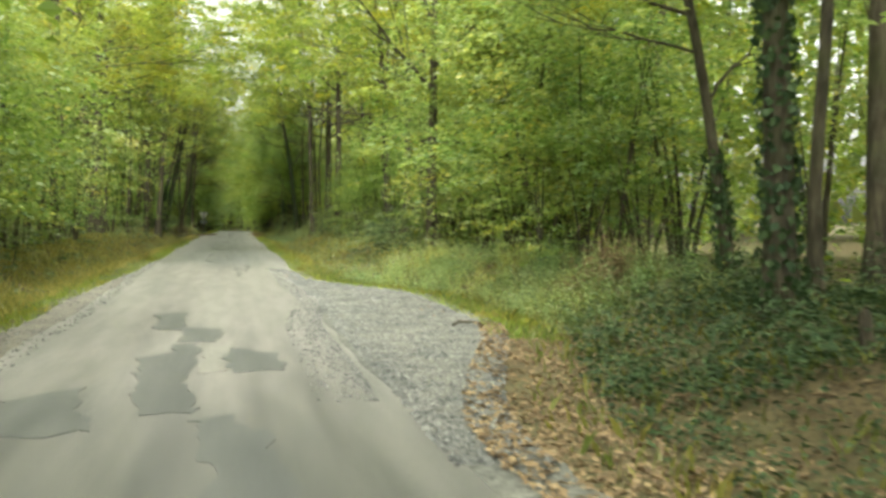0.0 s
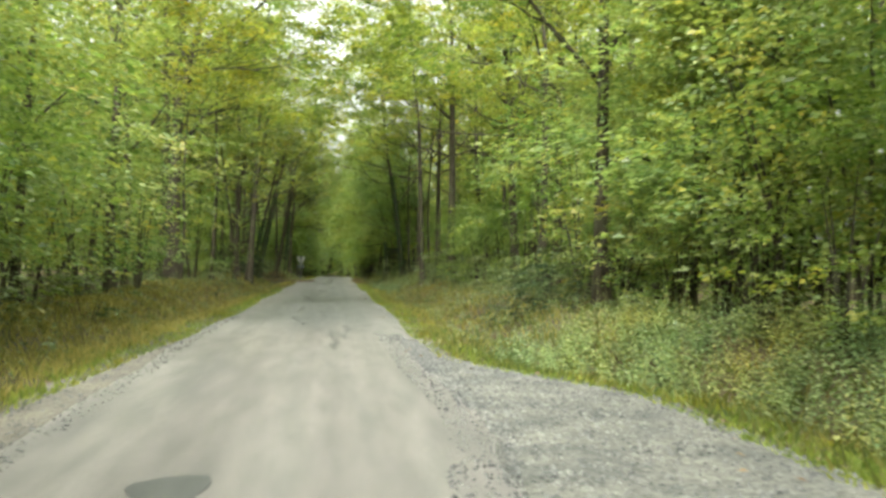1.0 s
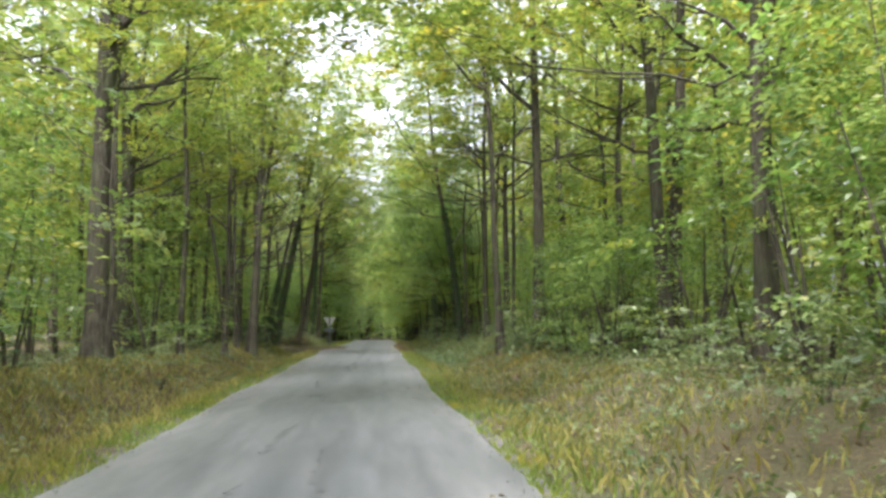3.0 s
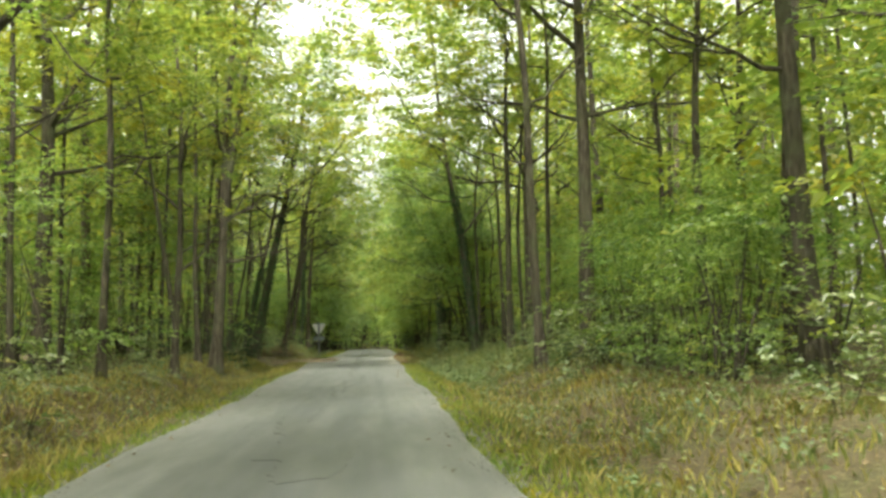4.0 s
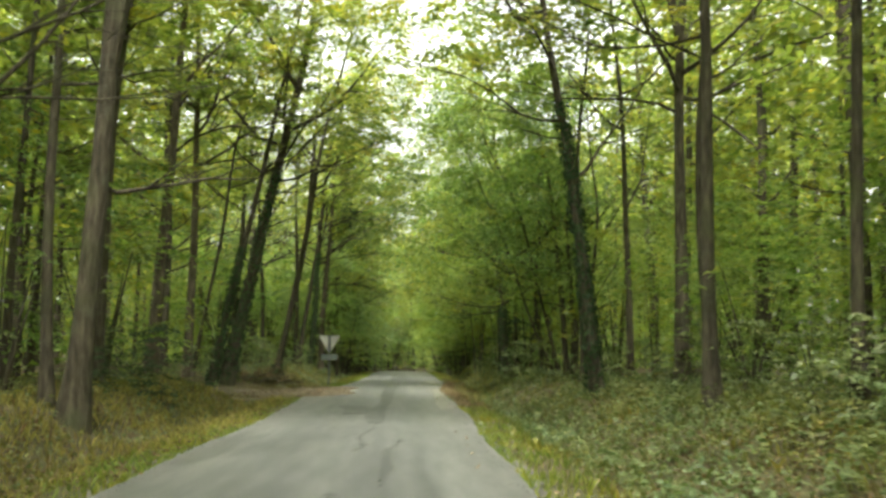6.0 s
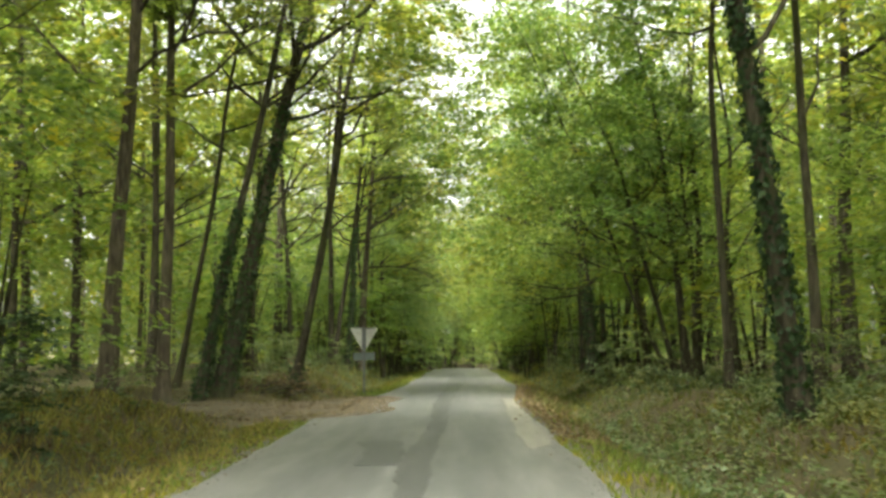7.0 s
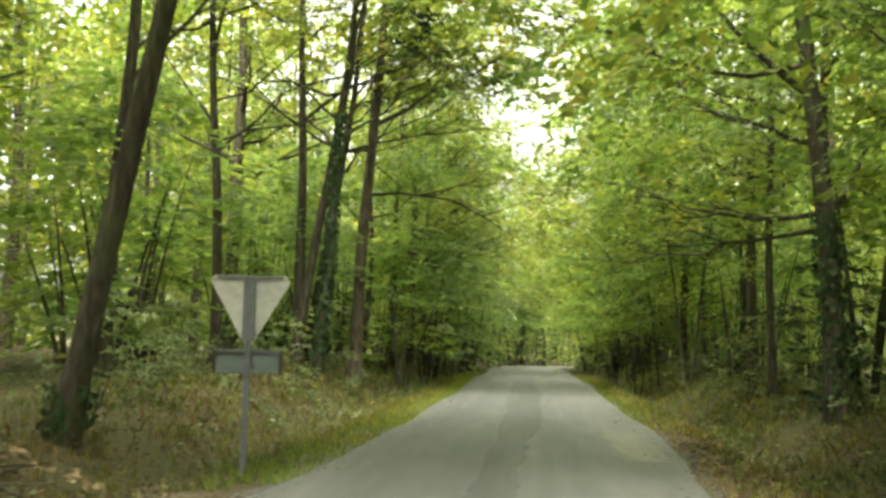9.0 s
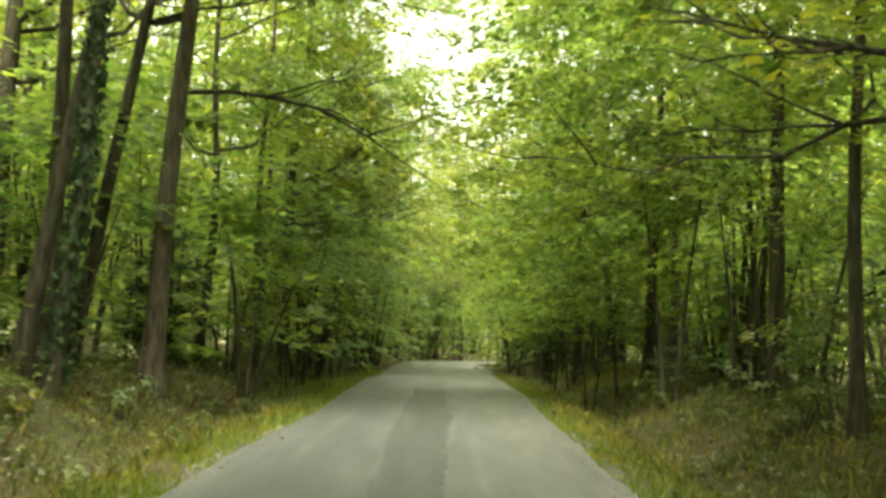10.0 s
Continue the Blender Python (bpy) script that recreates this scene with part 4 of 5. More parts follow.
for k, me in enumerate(CROWN["beam"]):
    root = understorey("young hornbeam with layered fresh green branches", "tree", "young trees along the road", 2, 5.0, BARK_DARK, 0.7, "young_hornbeam")
    part_mesh("crown", me, root, place=Matrix.Translation((0, 0, 1.2)))
    beam_trees.append(root)
scatter(beam_trees, [
                     (6.4, 91), (5.6, 94), (5.2, 105), (5.6, 117), (5.2, 126), (-5.8, 115), (-5.2, 130), (-9.5, 56), (-9.0, 74), (9.8, 71), (9.0, 80), (7.6, 84), (4.0, 108.5), (3.9, 113), (4.2, 118.5), (4.0, 124), (4.1, 131), (-3.9, 116.5), (-3.9, 122.5), (-4.0, 129), (-4.1, 136), (4.0, 138)], 0.9, 1.3)
beams_back = []
for me in CROWN["beam_back"]:
    root = understorey("young hornbeam hanging low over the far road", "tree", "young trees along the road", 2, 5.0, BARK_DARK, 0.7, "young_hornbeam")
    part_mesh("crown", me, root, place=Matrix.Translation((0, 0, 1.9)))
    beams_back.append(root)
scatter(beams_back, [(3.1, 112.0), (2.9, 117.5), (-3.2, 113.5), (-3.0, 120.5), (3.4, 127.0), (-3.4, 133.0), (3.6, 136.0), (-3.2, 144.0), (-1.9, 155.0), (0.2, 163.0), (-1.0, 170.0), (2.2, 172.0), (-4.6, 166.0), (-2.6, 179.0), (1.0, 181.0), (4.4, 178.0)], 0.8, 1.1)
bushes = plant("bush", 3, 0.9, BARK_DARK, 0.25, "low bramble bush with pale green leaves on the bank", "bush", "bramble_bush", "low bushes on the banks")
scatter(bushes, spots(26, 3.8, 7.0, 31, 58, 3.1) + spots(44, 4.2, 8.5, 52, 80, 3.0) + spots(22, -7.5, -4.6, 5, 60, 2.0) + spots(24, 3.6, 8, 80, 125, 2.0) + spots(26, -8.5, -4.2, 60, 125, 2.2) + spots(9, -6.4, -3.6, 93, 104, 1.6), 0.6, 1.25)
scatter([copy_thing(b, b.matrix_basis) for b in bushes], spots(26, 2.4, 4.4, 12, 27, 0.5), 0.35, 0.6)
scatter([copy_thing(b, b.matrix_basis) for b in bushes], spots(18, 3.4, 6.8, 12, 25.5, 1.6), 0.5, 0.8)
hollies = plant("holly", 3, 1.5, BARK_DARK, 0.3, "dark green holly bush under the trees", "bush", "holly_bush", "evergreen bushes")
scatter(hollies, [(-6.3, 66.5), (-4.7, 73.6), (-5.2, 74.2), (-5.6, 73.2), (-6.2, 74.5), (-6.0, 76.8), (-8.2, 60), (-5.4, 71.5), (-6.8, 46)], 0.6, 0.92)
scatter([copy_thing(h, h.matrix_basis) for h in hollies], [(3.4, 28.8), (3.9, 29.5), (4.4, 28.6), (4.3, 30.3), (3.0, 29.6), (4.9, 31.2), (4.6, 57.8), (5.1, 58.1), (4.8, 59.9), (5.6, 58.3), (6.3, 31.0), (5.9, 32.3), (6.0, 34.2), (-5.9, 33.5), (-6.2, 35)], 0.42, 0.6)
scatter([copy_thing(h, h.matrix_basis) for h in hollies], [(-4.3, 119.0), (-4.1, 127.0), (4.4, 123.0), (4.1, 132.0), (-3.8, 140.0), (3.8, 145.0), (4.9, 99.0), (-5.2, 110.0)], 0.9, 1.4)


scatter([copy_thing(b, b.matrix_basis) for b in bushes], spots(10, 3.4, 7.5, 2.5, 12.5, 1.4), 0.3, 0.55)
ivies = plant("holly", 2, 0.6, BARK_DARK, 0.2, "low mound of dark green ivy and bramble", "ivy", "ivy_mound", "ivy mounds on the bank")
scatter(ivies, spots(20, 2.8, 7.5, 6.5, 13, 1.0), 0.28, 0.5, 0.1)


# ---- road sign seen from behind ----
def bar(bm, x0, x1, y0, y1, z0, z1, bevel=0.0):
    got = bmesh.ops.create_cube(bm, size=1, matrix=Matrix.Translation(((x0 + x1) / 2, (y0 + y1) / 2, (z0 + z1) / 2)) @ Matrix.Diagonal((x1 - x0, y1 - y0, z1 - z0, 1)))
    if bevel:
        es = list({e for v in got["verts"] for e in v.link_edges})
        bmesh.ops.bevel(bm, geom=es, offset=bevel, segments=2, affect="EDGES")


def road_sign(x, y, turn):
    root = tagged(new("road_sign"), "grey back of a triangular road sign with lower plate on post", "road sign")
    root.matrix_basis = pose(x, y, at(x, y), 0, 0, turn)
    bm = bmesh.new()
    bar(bm, -0.028, 0.028, -0.02, 0.02, -0.3, 1.84, 0.006)
    part("post", bm, GALV, root, "galvanised square steel post")
    bm = bmesh.new()
    bar(bm, -0.055, 0.055, -0.026, 0.028, 1.25, 1.83, 0.008)
    part("channel", bm, GALV, root, "grey steel channel behind the plate")
    bm = bmesh.new()
    w, h, rr = 0.36, 0.60, 0.05
    ring = []
    for cx, cz, a0 in ((-w + rr, 0, 90), (0, -h + rr * 1.2, 210), (w - rr, 0, 330)):
        for j in range(6):
            a = radians(a0 + j * 24)
            ring.append((cx + rr * math.cos(a), cz + rr * math.sin(a)))
    back = [bm.verts.new((px, 0.030, 1.80 + pz)) for px, pz in ring]
    face = bm.faces.new(back)
    ex = bmesh.ops.extrude_face_region(bm, geom=[face])
    for v in ex["geom"]:
        if isinstance(v, bmesh.types.BMVert):
            v.co.y += 0.012
    bmesh.ops.recalc_face_normals(bm, faces=bm.faces)
    plate = part("triangle_plate", bm, PLATE, root, "pale weathered back of the triangular plate")
    bm = bmesh.new()
    bar(bm, -0.30, 0.30, 0.005, 0.030, 1.815, 1.845, 0.004)
    part("rim", bm, GALV, plate)
    for z, wd in ((1.30, 0.07),):
        bm = bmesh.new()
        bar(bm, -wd, wd, 0.021, 0.029, z, z + 0.03, 0.003)
        part("rail", bm, GALV, plate)
        bm = bmesh.new()
        bar(bm, -0.055, 0.055, -0.03, 0.028, z - 0.006, z + 0.036, 0.004)
        part("clamp", bm, GALV, plate)
    bm = bmesh.new()
    bar(bm, -0.30, 0.30, 0.034, 0.042, 0.96, 1.16, 0.003)
    lower = part("lower_plate", bm, PLATE_GREEN, root, "grey-green back of the small panel")
    for z in (0.955, 1.15):
        bm = bmesh.new()
        bar(bm, -0.30, 0.30, 0.005, 0.033, z, z + 0.022, 0.003)
        part("rail", bm, GALV, lower)
    bm = bmesh.new()
    bar(bm, -0.045, 0.045, -0.03, 0.032, 1.03, 1.07, 0.004)
    part("clamp", bm, GALV, lower)
    for x0 in (-0.315, 0.285):
        bm = bmesh.new()
        bar(bm, x0, x0 + 0.03, 0.004, 0.044, 0.95, 1.17, 0.004)
        part("end_cap", bm, BARK_DARK, lower, "dark end cap")
    return root


road_sign(-2.6, 90.7, 8)


# ---- things on the ground ----
def twig_heap(label, x, y, radius, n, material, seed, high):
    root = tagged(new("brushwood_heap"), label, "brushwood")
    root.matrix_basis = pose(x, y, at(x, y))
    r = np.random.default_rng(seed)
    for j in range(n):
        a, b = r.uniform(0, 6.3), r.uniform(0, 6.3)
        d = radius * r.uniform(0, 1) ** 0.6
        L = r.uniform(0.5, 1.5)
        z0 = max(0.03, high * (1 - d / radius) * r.uniform(0.3, 1.0))
        c = np.array([d * np.cos(a), d * np.sin(a) * 0.7, z0])
        s = np.linspace(-0.5, 0.5, 6)[:, None]
        q = c + s * L * np.array([np.cos(b), np.sin(b), r.uniform(-0.25, 0.25)]) + r.normal(0, 0.025, (6, 3))
        q[:, 2] = np.maximum(q[:, 2], 0.0)
        part_mesh("branch", mesh_of("branch", *tube(q, r.uniform(0.007, 0.022) * np.linspace(1.1, 0.5, 6), 6), material, True), root)
    c = crown_points(r, 40, radius * 0.9, 0.0, high, 0.4, 0.9)
    part_mesh("dead_leaves", mesh_of("dead_leaves", *sprays(r, c, c + r.normal(0, 0.3, c.shape), 16, 0.3, 0.1, 0.4, 0.6, 0.6, 0.15), LITTER), root, "brown dead leaves")


twig_heap("tangled heap of cut brushwood and dead leaves beside the track", -4.7, 88.6, 1.1, 34, BARK, 5, 0.4)
r = np.random.default_rng(77)
c = crown_points(r, 60, 0.7, 0.0, 0.5, 0.4, 0.9)
bracken = sprays(r, c, c + r.normal(0, 0.3, c.shape), 34, 0.3, 0.085, 0.5, 0.6, 0.35, 0.12)
heap = tagged(new("bracken_heap", mesh_of("bracken_heap", *bracken, LITTER)), "heap of brown dead bracken on the bank", "dead bracken", kind="stuff")
heap.matrix_basis = pose(5.6, 16.2, at(5.6, 16.2) - 0.03)

post = tagged(new("wooden_stake", mesh_of("wooden_stake", *tube([(0, 0, -0.1), (0.01, 0, 0.1), (0.0, 0.01, 0.28), (0, 0, 0.33)], [0.055, 0.052, 0.05, 0.02], 9, 0.08, 3), BARK_DARK, True)), "short weathered wooden stake in the bank", "stake")
post.matrix_basis = pose(4.0, 7.1, at(4.0, 7.1))
stick = tagged(new("stick", mesh_of("stick", *join([tube([(0, 0, 0.03), (0.2, 0.06, 0.05), (0.45, 0.05, 0.03), (0.7, 0.13, 0.02)], [0.018, 0.016, 0.013, 0.006], 7), tube([(0.3, 0.05, 0.04), (0.42, 0.18, 0.05), (0.5, 0.3, 0.02)], [0.01, 0.008, 0.004], 6)]), BARK, True)), "forked dead stick lying on the gravel", "stick")
stick.matrix_basis = pose(2.35, 13.0, float(road_h(2.35, 13.0)) + 0.01, 0, 0, 42)


# ---- ground cover ----
def strip_points(n, side, u0, u1, y0, y1, power=1.0):
    y = rng.uniform(y0, y1, n)
    u = u0 + (u1 - u0) * rng.uniform(0, 1, n) ** power
    x = left_edge(y) - u - 0.45 * smooth(30, 18, y) if side < 0 else np.maximum(right_edge(y), layby_edge(y)) + u
    clump = np.sin(x * 1.7 + 2 * np.sin(y * 0.5)) * np.sin(y * 1.3 + np.sin(x * 2.1)) + 0.5 * np.sin(x * 4.1 + y * 3.3)
    keep = (clump > rng.uniform(-1.6, 0.5, n)) & (track_share(x, y) < 0.25 + 0.3 * rng.uniform(0, 1, n))
    return x[keep], y[keep]


def outside(points, side, y0, y1, share=0.9):
    """Thin out the points on one side of the road between y0 and y1."""
    x, y = points
    keep = ~((x * side > 0) & (y > y0) & (y < y1) & (rng.uniform(0, 1, len(x)) < share))
    return x[keep], y[keep]


def blades(name, label, x, y, low, high, width, material, category="grass"):
    n = len(x)
    z = land(x, y) - 0.02
    h = rng.uniform(low, high, n)
    a = rng.uniform(0, 6.3, n)
    b = rng.uniform(0, 6.3, n)
    w = width * rng.uniform(0.6, 1.3, n)
    base = np.stack([x, y, z], -1)
    side = np.stack([np.cos(a), np.sin(a), np.zeros(n)], -1) * w[:, None] * 0.5
    bend = np.stack([np.cos(b), np.sin(b), np.zeros(n)], -1) * (h * rng.uniform(0.15, 0.7, n))[:, None]
    mid_ = base + bend * 0.3 + np.array([0, 0, 1]) * (h * 0.6)[:, None]
    tip = base + bend + np.array([0, 0, 1]) * h[:, None]
    v = np.stack([base - side, base + side, mid_ + side, tip], 1).reshape(-1, 3)
    tagged(new(name, mesh_of(name, v, np.arange(n * 4).reshape(-1, 4), material)), label, category, kind="stuff")


def lying(name, label, x, y, size, material, lift=0.0, tilt=0.35, category="leaf litter"):
    n = len(x)
    a = rng.uniform(0, 6.3, n)
    L = size * rng.uniform(0.6, 1.5, n)
    paved = (x > left_edge(y) - 0.1) & (x < np.maximum(right_edge(y), layby_edge(y)) + 0.2)
    base = np.where(paved, np.maximum(land(x, y), road_h(x, y) + 0.016), land(x, y))
    base = np.where(track_share(x, y) > 0.02, np.maximum(base, crown_line(y) + 0.001), base)
    c = np.stack([x, y, base + 0.012 + lift * rng.uniform(0, 1, n)], -1)
    hd = np.stack([np.cos(a), np.sin(a), rng.normal(0, tilt * 0.5, n)], -1)
    nor = np.stack([rng.normal(0, tilt, n), rng.normal(0, tilt, n), np.ones(n)], -1)
    tagged(new(name, mesh_of(name, *leaves(c, hd, nor, L, L * 0.6), material)), label, category, kind="stuff")


cat = lambda *p: (np.concatenate([q[0] for q in p]), np.concatenate([q[1] for q in p]))
blades("verge_grass", "short bright green grass along the road's edge", *outside(cat(strip_points(18000, -1, 0.0, 0.8, 2, 125, 2.0), strip_points(9000, -1, 0.0, 1.3, 3, 46, 1.2), strip_points(5000, 1, 0.0, 0.9, 12, 26, 1.3), strip_points(9000, -1, 0.0, 0.7, 62, 118, 1.5), strip_points(7000, 1, 0.2, 2.4, 86, 122, 1.2), strip_points(5000, -1, 0.2, 2.0, 94, 124, 1.2), strip_points(9000, 1, 0.0, 1.2, 30, 118, 1.5), strip_points(18000, 1, 0.0, 0.75, 12, 125, 2.0)), 1, 77, 97), 0.05, 0.13, 0.02, GRASS_FRESH)
blades("rough_grass", "rough yellowing grass and herbs on the banks", *outside(cat(strip_points(17000, -1, 0.4, 4.2, 2, 130), strip_points(18000, 1, 0.4, 4.2, 10, 130), strip_points(6000, 1, 0.6, 3.6, 40, 90), strip_points(8000, -1, 0.4, 4.2, 86, 118), strip_points(8000, 1, 0.4, 4.2, 86, 118), strip_points(5000, 1, 0.1, 2.6, 14, 30), strip_points(9000, 1, 0.4, 5.0, 3, 13)), 1, 1, 13.5, 0.65), 0.05, 0.2, 0.022, GRASS)
blades("tall_grass", "tall golden and green grass on the bank", *cat(strip_points(21000, -1, 0.4, 3.8, 4, 50), strip_points(9000, -1, 0.5, 4.2, 50, 82), strip_points(5000, -1, 0.2, 3.4, 66, 82), strip_points(14000, -1, 0.5, 3.4, 8, 40), strip_points(5500, 1, 0.4, 3.0, 26, 60), strip_points(2200, -1, 0.3, 2.8, 95, 122), strip_points(4500, 1, 0.3, 2.8, 98, 122)), 0.06, 0.2, 0.016, GRASS_GOLD)
blades("dry_grass", "short golden-brown dry grass on the banks", *cat(strip_points(12000, -1, 0.7, 3.6, 34, 84), strip_points(3500, 1, 1.4, 3.8, 46, 104)), 0.05, 0.15, 0.02, GRASS_DRY)
blades("dry_herbs", "brown dry bracken and stalks on the banks", *cat(strip_points(7000, -1, 1.0, 4.0, 38, 110), strip_points(500, -1, 1.4, 4.0, 2, 38), strip_points(2600, 1, 1.2, 4.4, 10, 125)), 0.06, 0.18, 0.022, DRY, "dry plants")
lying("ditch_leaves", "brown and tan leaf litter lying in the ditches", *cat(strip_points(9000, 1, 0.35, 1.9, 26, 112), strip_points(9000, 1, 1.0, 4.6, 44, 66), strip_points(9000, -1, 0.5, 2.2, 24, 112), strip_points(9000, 1, -0.12, 1.7, 2, 13.5, 1.2), strip_points(1200, 1, 0.3, 4.0, 3, 9), strip_points(160, 1, -0.5, 0.1, 14, 112), strip_points(260, -1, -0.3, 0.4, 2, 112)), 0.055, LITTER)
lying("fallen_leaves", "brown and tan fallen leaves on the banks", *cat(strip_points(13000, -1, 0.5, 6.0, 36, 130, 1.3), strip_points(1200, -1, 1.5, 6.0, 2, 36), strip_points(16000, 1, 0.15, 6.0, 2, 130, 1.3), strip_points(1500, 1, 0.3, 5.0, 3, 14)), 0.06, LITTER)
tx_ = -2.3 - 11 * rng.uniform(0, 1, 9500) ** 1.1
ty_ = 85.3 + (tx_ + 2.5) * 0.42 + rng.normal(0, 2.3, 9500)
lying("track_leaves", "tan fallen leaves scattered over the dirt track", tx_, ty_, 0.05, LITTER)
tx_ = -2.6 - 7 * rng.uniform(0, 1, 9000)
ty_ = 85.3 + (tx_ + 2.5) * 0.42 + rng.choice([-1, 1], 9000) * (3.9 - 2.4 * rng.uniform(0, 1, 9000) ** 2)
lean_ = np.sin(tx_ * 2.1 + ty_) + np.sin(ty_ * 2.7) > rng.uniform(-1, 1.5, 9000)
blades("track_grass", "thin olive grass creeping over the edges of the dirt track", tx_[lean_], ty_[lean_], 0.03, 0.1, 0.02, GRASS_DRY)
lying("dead_bracken", "rusty brown dead bracken leaves on the banks", *cat(strip_points(2600, -1, 1.6, 5.0, 40, 108), strip_points(8000, -1, 0.7, 2.6, 44, 82), strip_points(900, 1, 1.2, 4.5, 92, 112), strip_points(1400, -1, 0.7, 3.6, 88, 110), strip_points(3600, 1, 0.9, 4.0, 48, 66), strip_points(7000, 1, -0.05, 1.3, 76, 98), strip_points(1200, -1, -0.1, 0.9, 60, 80)), 0.055, BRACKEN, 0.1, 0.6)
lying("bank_herbs", "low mixed green herbs on the banks", *outside(cat(strip_points(20000, -1, 1.0, 7.0, 2, 130), strip_points(21000, 1, 0.8, 7.0, 12, 130)), 1, 81, 95, 0.75), 0.062, LEAF_HERB, 0.16, 0.5, "herbs")
hx, hy = outside(cat(strip_points(2600, -1, 1.0, 6.5, 2, 125), strip_points(2900, 1, 0.8, 6.5, 12, 125), strip_points(3200, 1, 1.0, 5.5, 58, 86), strip_points(300, -1, 0.9, 4.5, 96, 114)), 1, 80, 95, 0.8)
hc = np.stack([hx, hy, land(hx, hy) + rng.uniform(0.05, 0.28, len(hx))], -1)
tagged(new("herb_tufts", mesh_of("herb_tufts", *sprays(rng, hc, rng.normal(0, 1, hc.shape), 11, 0.19, 0.085, 0.3, 0.5, 0.6, 0.25, True), LEAF_HERB)), "tufts of leafy green herbs on the banks", "herbs", kind="stuff")
# nettles behind the lay-by
nx, ny = strip_points(1000, 1, 0.9, 3.6, 14.5, 24.5)
nh = rng.uniform(0.3, 0.8, len(nx)) * (0.6 + 0.4 * smooth(0.3, 1.6, nx - np.maximum(right_edge(ny), layby_edge(ny))))
per = 22
fr = np.tile(np.linspace(0.12, 1.0, per), len(nx))
ang = np.tile(np.arange(per) * 1.9, len(nx)) + np.repeat(rng.uniform(0, 6.3, len(nx)), per)
out = np.stack([np.cos(ang), np.sin(ang), np.full(len(ang), -0.25)], -1)
size = 0.092 * (1.15 - 0.75 * fr) * rng.uniform(0.8, 1.2, len(fr))
lean = np.repeat(rng.normal(0, 0.12, (len(nx), 2)), per, 0) * fr[:, None]
foot = np.repeat(np.stack([nx, ny, land(nx, ny)], -1), per, 0)
foot[:, :2] += lean
foot[:, 2] += np.repeat(nh, per) * fr
tagged(new("nettles", mesh_of("nettles", *leaves(foot + out * size[:, None] * 0.6, out, np.stack([out[:, 0], out[:, 1], np.full(len(ang), 2.2)], -1), size, size * 0.6), LEAF_NETTLE)), "tall pale green nettles behind the gravel", "nettles", kind="stuff")
gx, gy = strip_points(9000, 1, 0.9, 4.6, 4.5, 13.5)
lying("ground_ivy", "dark green ivy covering the bank", gx, gy, 0.062, LEAF_DARK, 0.14, 0.4, "ivy")
gx, gy = strip_points(6500, 1, 1.5, 5.5, 82, 94)
lying("ground_ivy", "dark green ivy on the shaded bank under the hornbeams", gx, gy, 0.065, LEAF_DARK, 0.12, 0.4, "ivy")
vx, vy = strip_points(900, 1, 1.1, 4.4, 6.5, 14)
vc = np.stack([vx, vy, land(vx, vy) + rng.uniform(0.04, 0.24, len(vx))], -1)
tagged(new("bramble_tangle", mesh_of("bramble_tangle", *sprays(rng, vc, rng.normal(0, 1, vc.shape), 10, 0.2, 0.075, 0.3, 0.5, 0.6, 0.25), LEAF_DARK)), "tangle of dark green bramble on the bank", "bramble", kind="stuff")


# ---- leafy undergrowth and lower branches deep between the trunks ----
def deep_leaves(name, label, n, per, x0, x1, z0, z1, leaf, reach, seed, material):
    r = np.random.default_rng(seed)
    x = r.uniform(x0, x1, n) * r.choice([-1, 1], n)
    y = r.uniform(0, 186, n)
    c = np.stack([x, y, land(x, y) + z0 + (z1 - z0) * r.uniform(0, 1, n) ** 1.2], -1)
    patchy = np.array([noise.noise(Vector((a * 0.16, b * 0.16, h * 0.3))) for a, b, h in c])
    off_road = np.maximum(x - right_edge(y), left_edge(y) - x) > 2.0
    c = c[(patchy > -0.12) & (track_share(x, y) < 0.05) & off_road & ~((x > 0) & (x < 20) & (y < 42) & (z0 > 4) & (r.uniform(0, 1, n) < 0.6))]
    v, f = sprays(r, c, r.normal(0, 1, c.shape), per, reach, leaf, 0.2, 0.45, 0.6, 0.1, True)
    tagged(new(name, mesh_of(name, v, f, material)), label, "undergrowth", kind="stuff")


deep_leaves("undergrowth", "leafy green undergrowth between the trunks", 9500, 16, 7.4, 26, 0.3, 5.0, 0.2, 0.8, 11, LEAF_BEAM)
deep_leaves("undergrowth", "leafy green undergrowth deep in the forest", 4200, 12, 20, 34, 0.2, 4.2, 0.36, 0.9, 14, LEAF_BEAM)
deep_leaves("inner_branches", "leafy branches in the forest", 10500, 15, 8.5, 17, 4.5, 18.0, 0.28, 1.0, 12, LEAF_OAK)
deep_leaves("inner_branches", "leafy branches deep in the forest", 8800, 10, 15, 30, 5.0, 23.0, 0.62, 1.2, 13, LEAF_OAK)

# ---- far woods closing the view ----
def far_woods(name, x0, x1, y0, y1, n, seed, high=13, leaf=1.0):
    r = np.random.default_rng(seed)
    c = np.stack([r.uniform(x0, x1, n), r.uniform(y0, y1, n), np.zeros(n)], -1)
    c[:, 2] = land(c[:, 0], c[:, 1]) + r.uniform(0, 1, n) ** 0.8 * (high + 3 * np.sin(c[:, 0] * 0.6 + c[:, 1] * 0.5))
    L = r.uniform(0.4, 0.9, n) * (high / 13) ** 0.8 * leaf
    hd = r.normal(0, 1, (n, 3))
    v, f = leaves(c, hd, r.normal(0, 1, (n, 3)) + np.array([0, 0, 1.2]), L, L * 0.75, True)
    tagged(new(name, mesh_of(name, v, f, LEAF_OAK)), "dense leafy woods in the distance", "woods", kind="stuff")


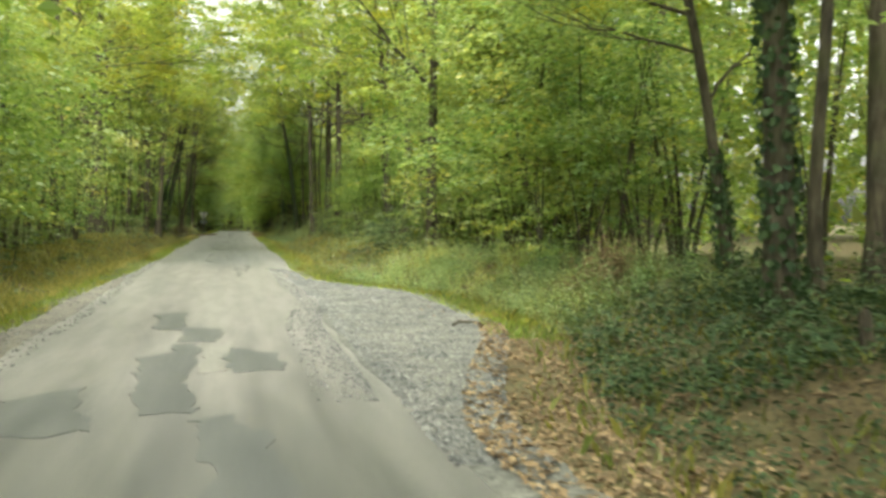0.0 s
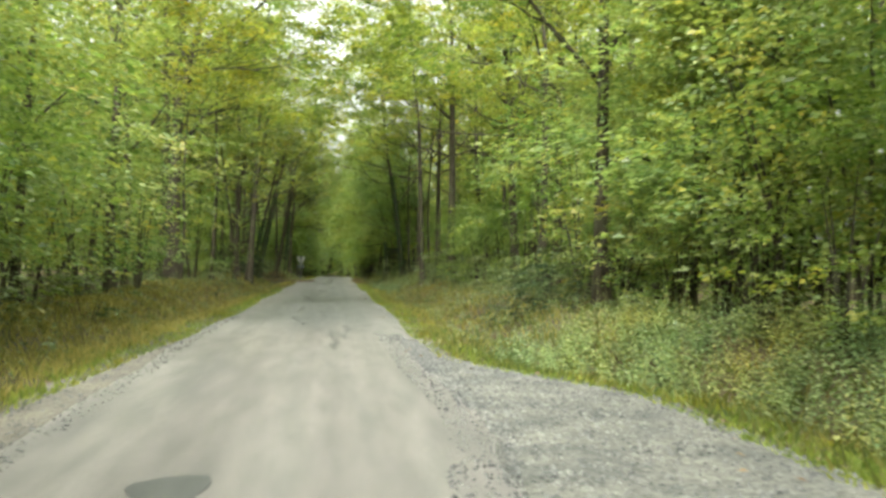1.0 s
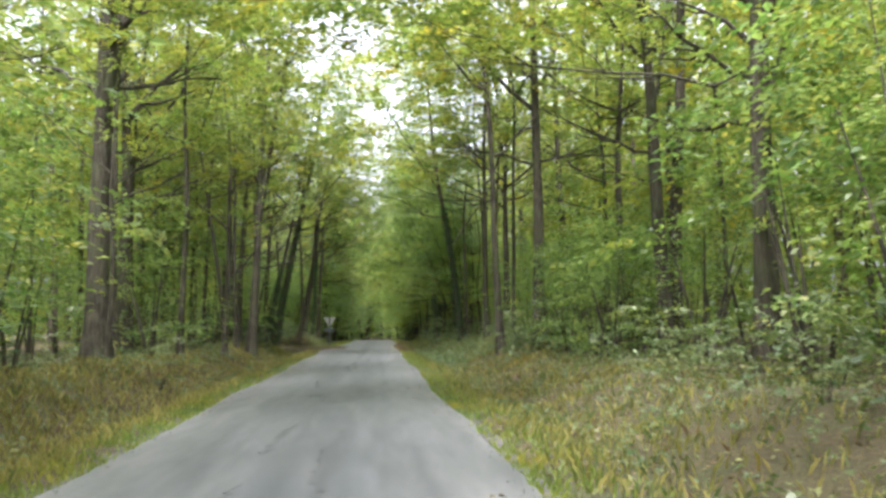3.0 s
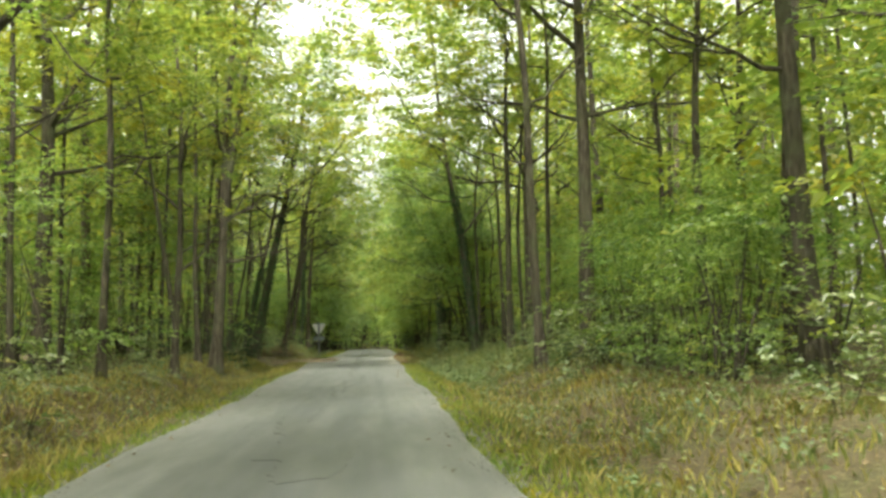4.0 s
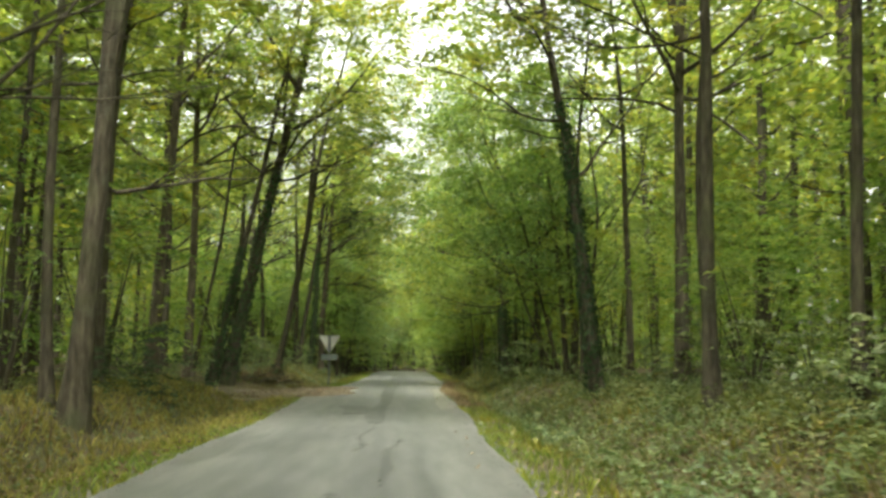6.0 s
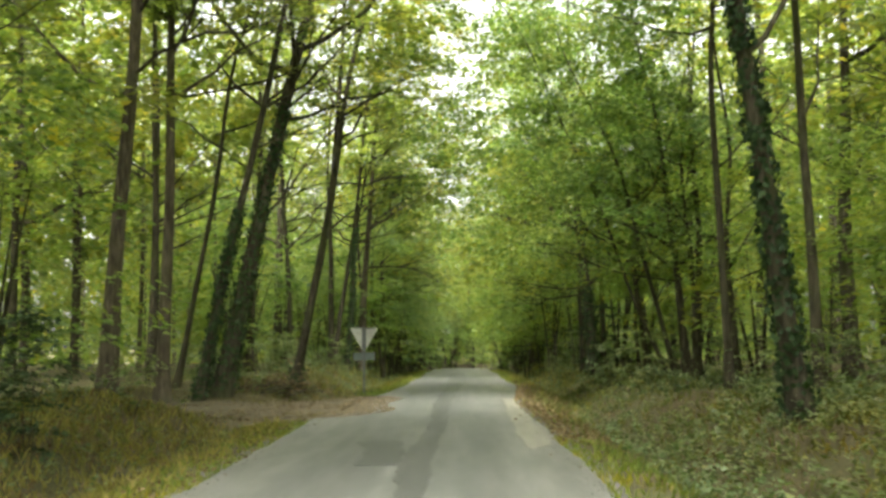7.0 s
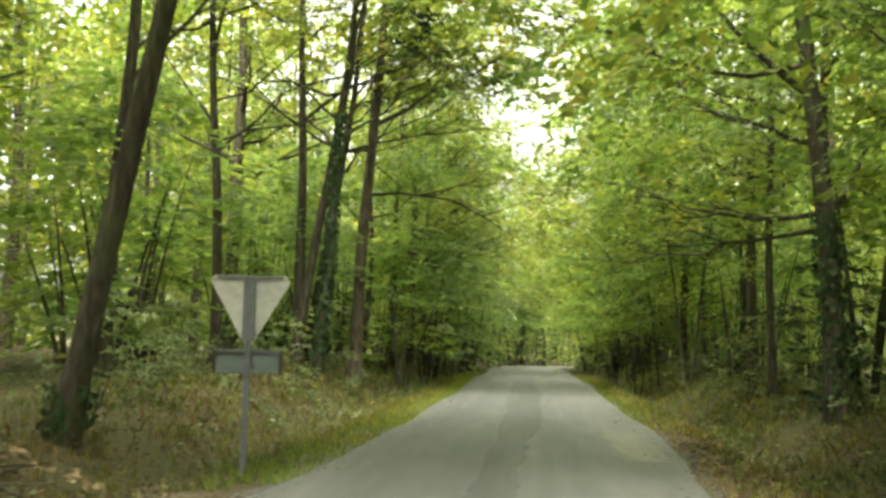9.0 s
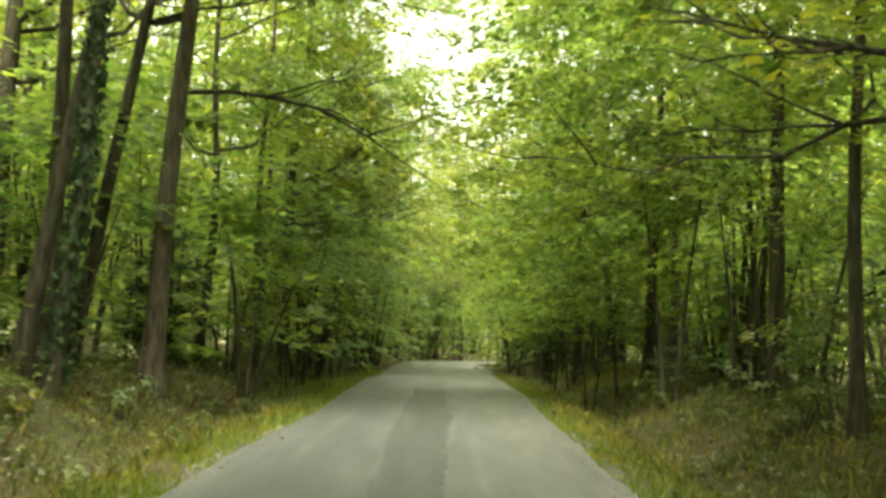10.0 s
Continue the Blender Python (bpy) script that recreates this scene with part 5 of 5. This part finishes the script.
far_woods("far_woods", -38, -28, 0, 215, 20000, 1, 23)
far_woods("far_woods", 28, 38, 0, 215, 20000, 2, 23)
far_woods("far_woods", -40, 40, 201, 222, 27000, 3, 17, 0.8)
far_woods("far_woods", -14, 16, 186, 200, 11000, 5, 11, 0.7)
far_woods("far_woods", -40, 40, -48, -34, 6000, 4)

# ---- loose stones of the lay-by and road edges ----
def stone_mesh(seed, size=1.0):
    r = np.random.default_rng(seed)
    bm = bmesh.new()
    bmesh.ops.create_icosphere(bm, subdivisions=1, radius=0.5 * size)
    for v in bm.verts:
        v.co = Vector((v.co.x * r.uniform(0.8, 1.2), v.co.y * r.uniform(0.6, 1.0), v.co.z * r.uniform(0.4, 0.8)))
    me = bpy.data.meshes.new("stone")
    bm.to_mesh(me)
    bm.free()
    me.materials.append(STONE)
    return me


chips = [stone_mesh(k) for k in range(5)]
for k in range(300):
    y = rng.uniform(7.5, 19.0)
    x = right_edge(y) - 0.15 + (float(layby_edge(y)) - float(right_edge(y)) + 0.3) * rng.uniform(0, 1)
    q = rng.uniform(0.035, 0.085)
    ob = part_mesh("stone", chips[k % 5], layby, place=pose(x, y, float(road_h(x, y)) + 0.008, 0, 0, rng.uniform(0, 360)) @ Matrix.Diagonal((q, q, q, 1)))


def loose_chips(n, xf, y0, y1, lo, hi):
    y = rng.uniform(y0, y1, n)
    x = xf(y, rng.uniform(0, 1, n))
    q = rng.uniform(lo, hi, n)
    shape = np.array([(1, 0, 0), (0, 0.8, 0), (-1, 0.1, 0), (0.1, -0.8, 0), (0, 0.1, 0.7)], float)
    a = rng.uniform(0, 6.3, n)
    rot = np.stack([np.stack([np.cos(a), -np.sin(a), 0 * a], -1), np.stack([np.sin(a), np.cos(a), 0 * a], -1), np.stack([0 * a, 0 * a, 1 + 0 * a], -1)], 1)
    z = np.maximum(road_h(x, y), 0 * x + crown_line(y)) + 0.003
    v = np.einsum("nij,kj->nki", rot, shape) * (q * 0.5)[:, None, None] + np.stack([x, y, z], -1)[:, None]
    k = (np.arange(n) * 5)[:, None, None]
    f = (np.array([(0, 1, 4), (1, 2, 4), (2, 3, 4), (3, 0, 4)])[None] + k).reshape(-1, 3)
    return v.reshape(-1, 3), f


sets = [loose_chips(11000, lambda y, s: right_edge(y) - 0.35 + (layby_edge(y) - right_edge(y) + 0.55) * s, 6, 26, 0.02, 0.08),
        loose_chips(3000, lambda y, s: right_edge(y) - 0.2 - 0.3 * smooth(18, 13, y) - 0.45 * s * s, 8, 28, 0.015, 0.055),
        loose_chips(2400, lambda y, s: left_edge(y) + 0.25 - 0.8 * s, 2, 34, 0.015, 0.055),
        loose_chips(1500, lambda y, s: right_edge(y) - 0.2 + 0.45 * s, 26, 115, 0.012, 0.03),
        loose_chips(1500, lambda y, s: left_edge(y) - 0.25 + 0.4 * s, 30, 115, 0.012, 0.03)]
crumbs = loose_chips(5000, lambda y, s: -2.25 + 0.16 * np.sin(y * 1.3) - 0.05 * (np.abs(y - 85.4) / 2.2) ** 4 + 1.1 * s ** 2.2 - 0.3, 81.4, 89.4, 0.02, 0.07)
tagged(new("loose_earth", mesh_of("loose_earth", *crumbs, DIRT)), "crumbs of brown earth strewn from the track onto the road", "earth", kind="stuff")
tagged(part_mesh("loose_chips", mesh_of("loose_chips", *join(sets), STONE), layby), "grey stone chips", kind="stuff")
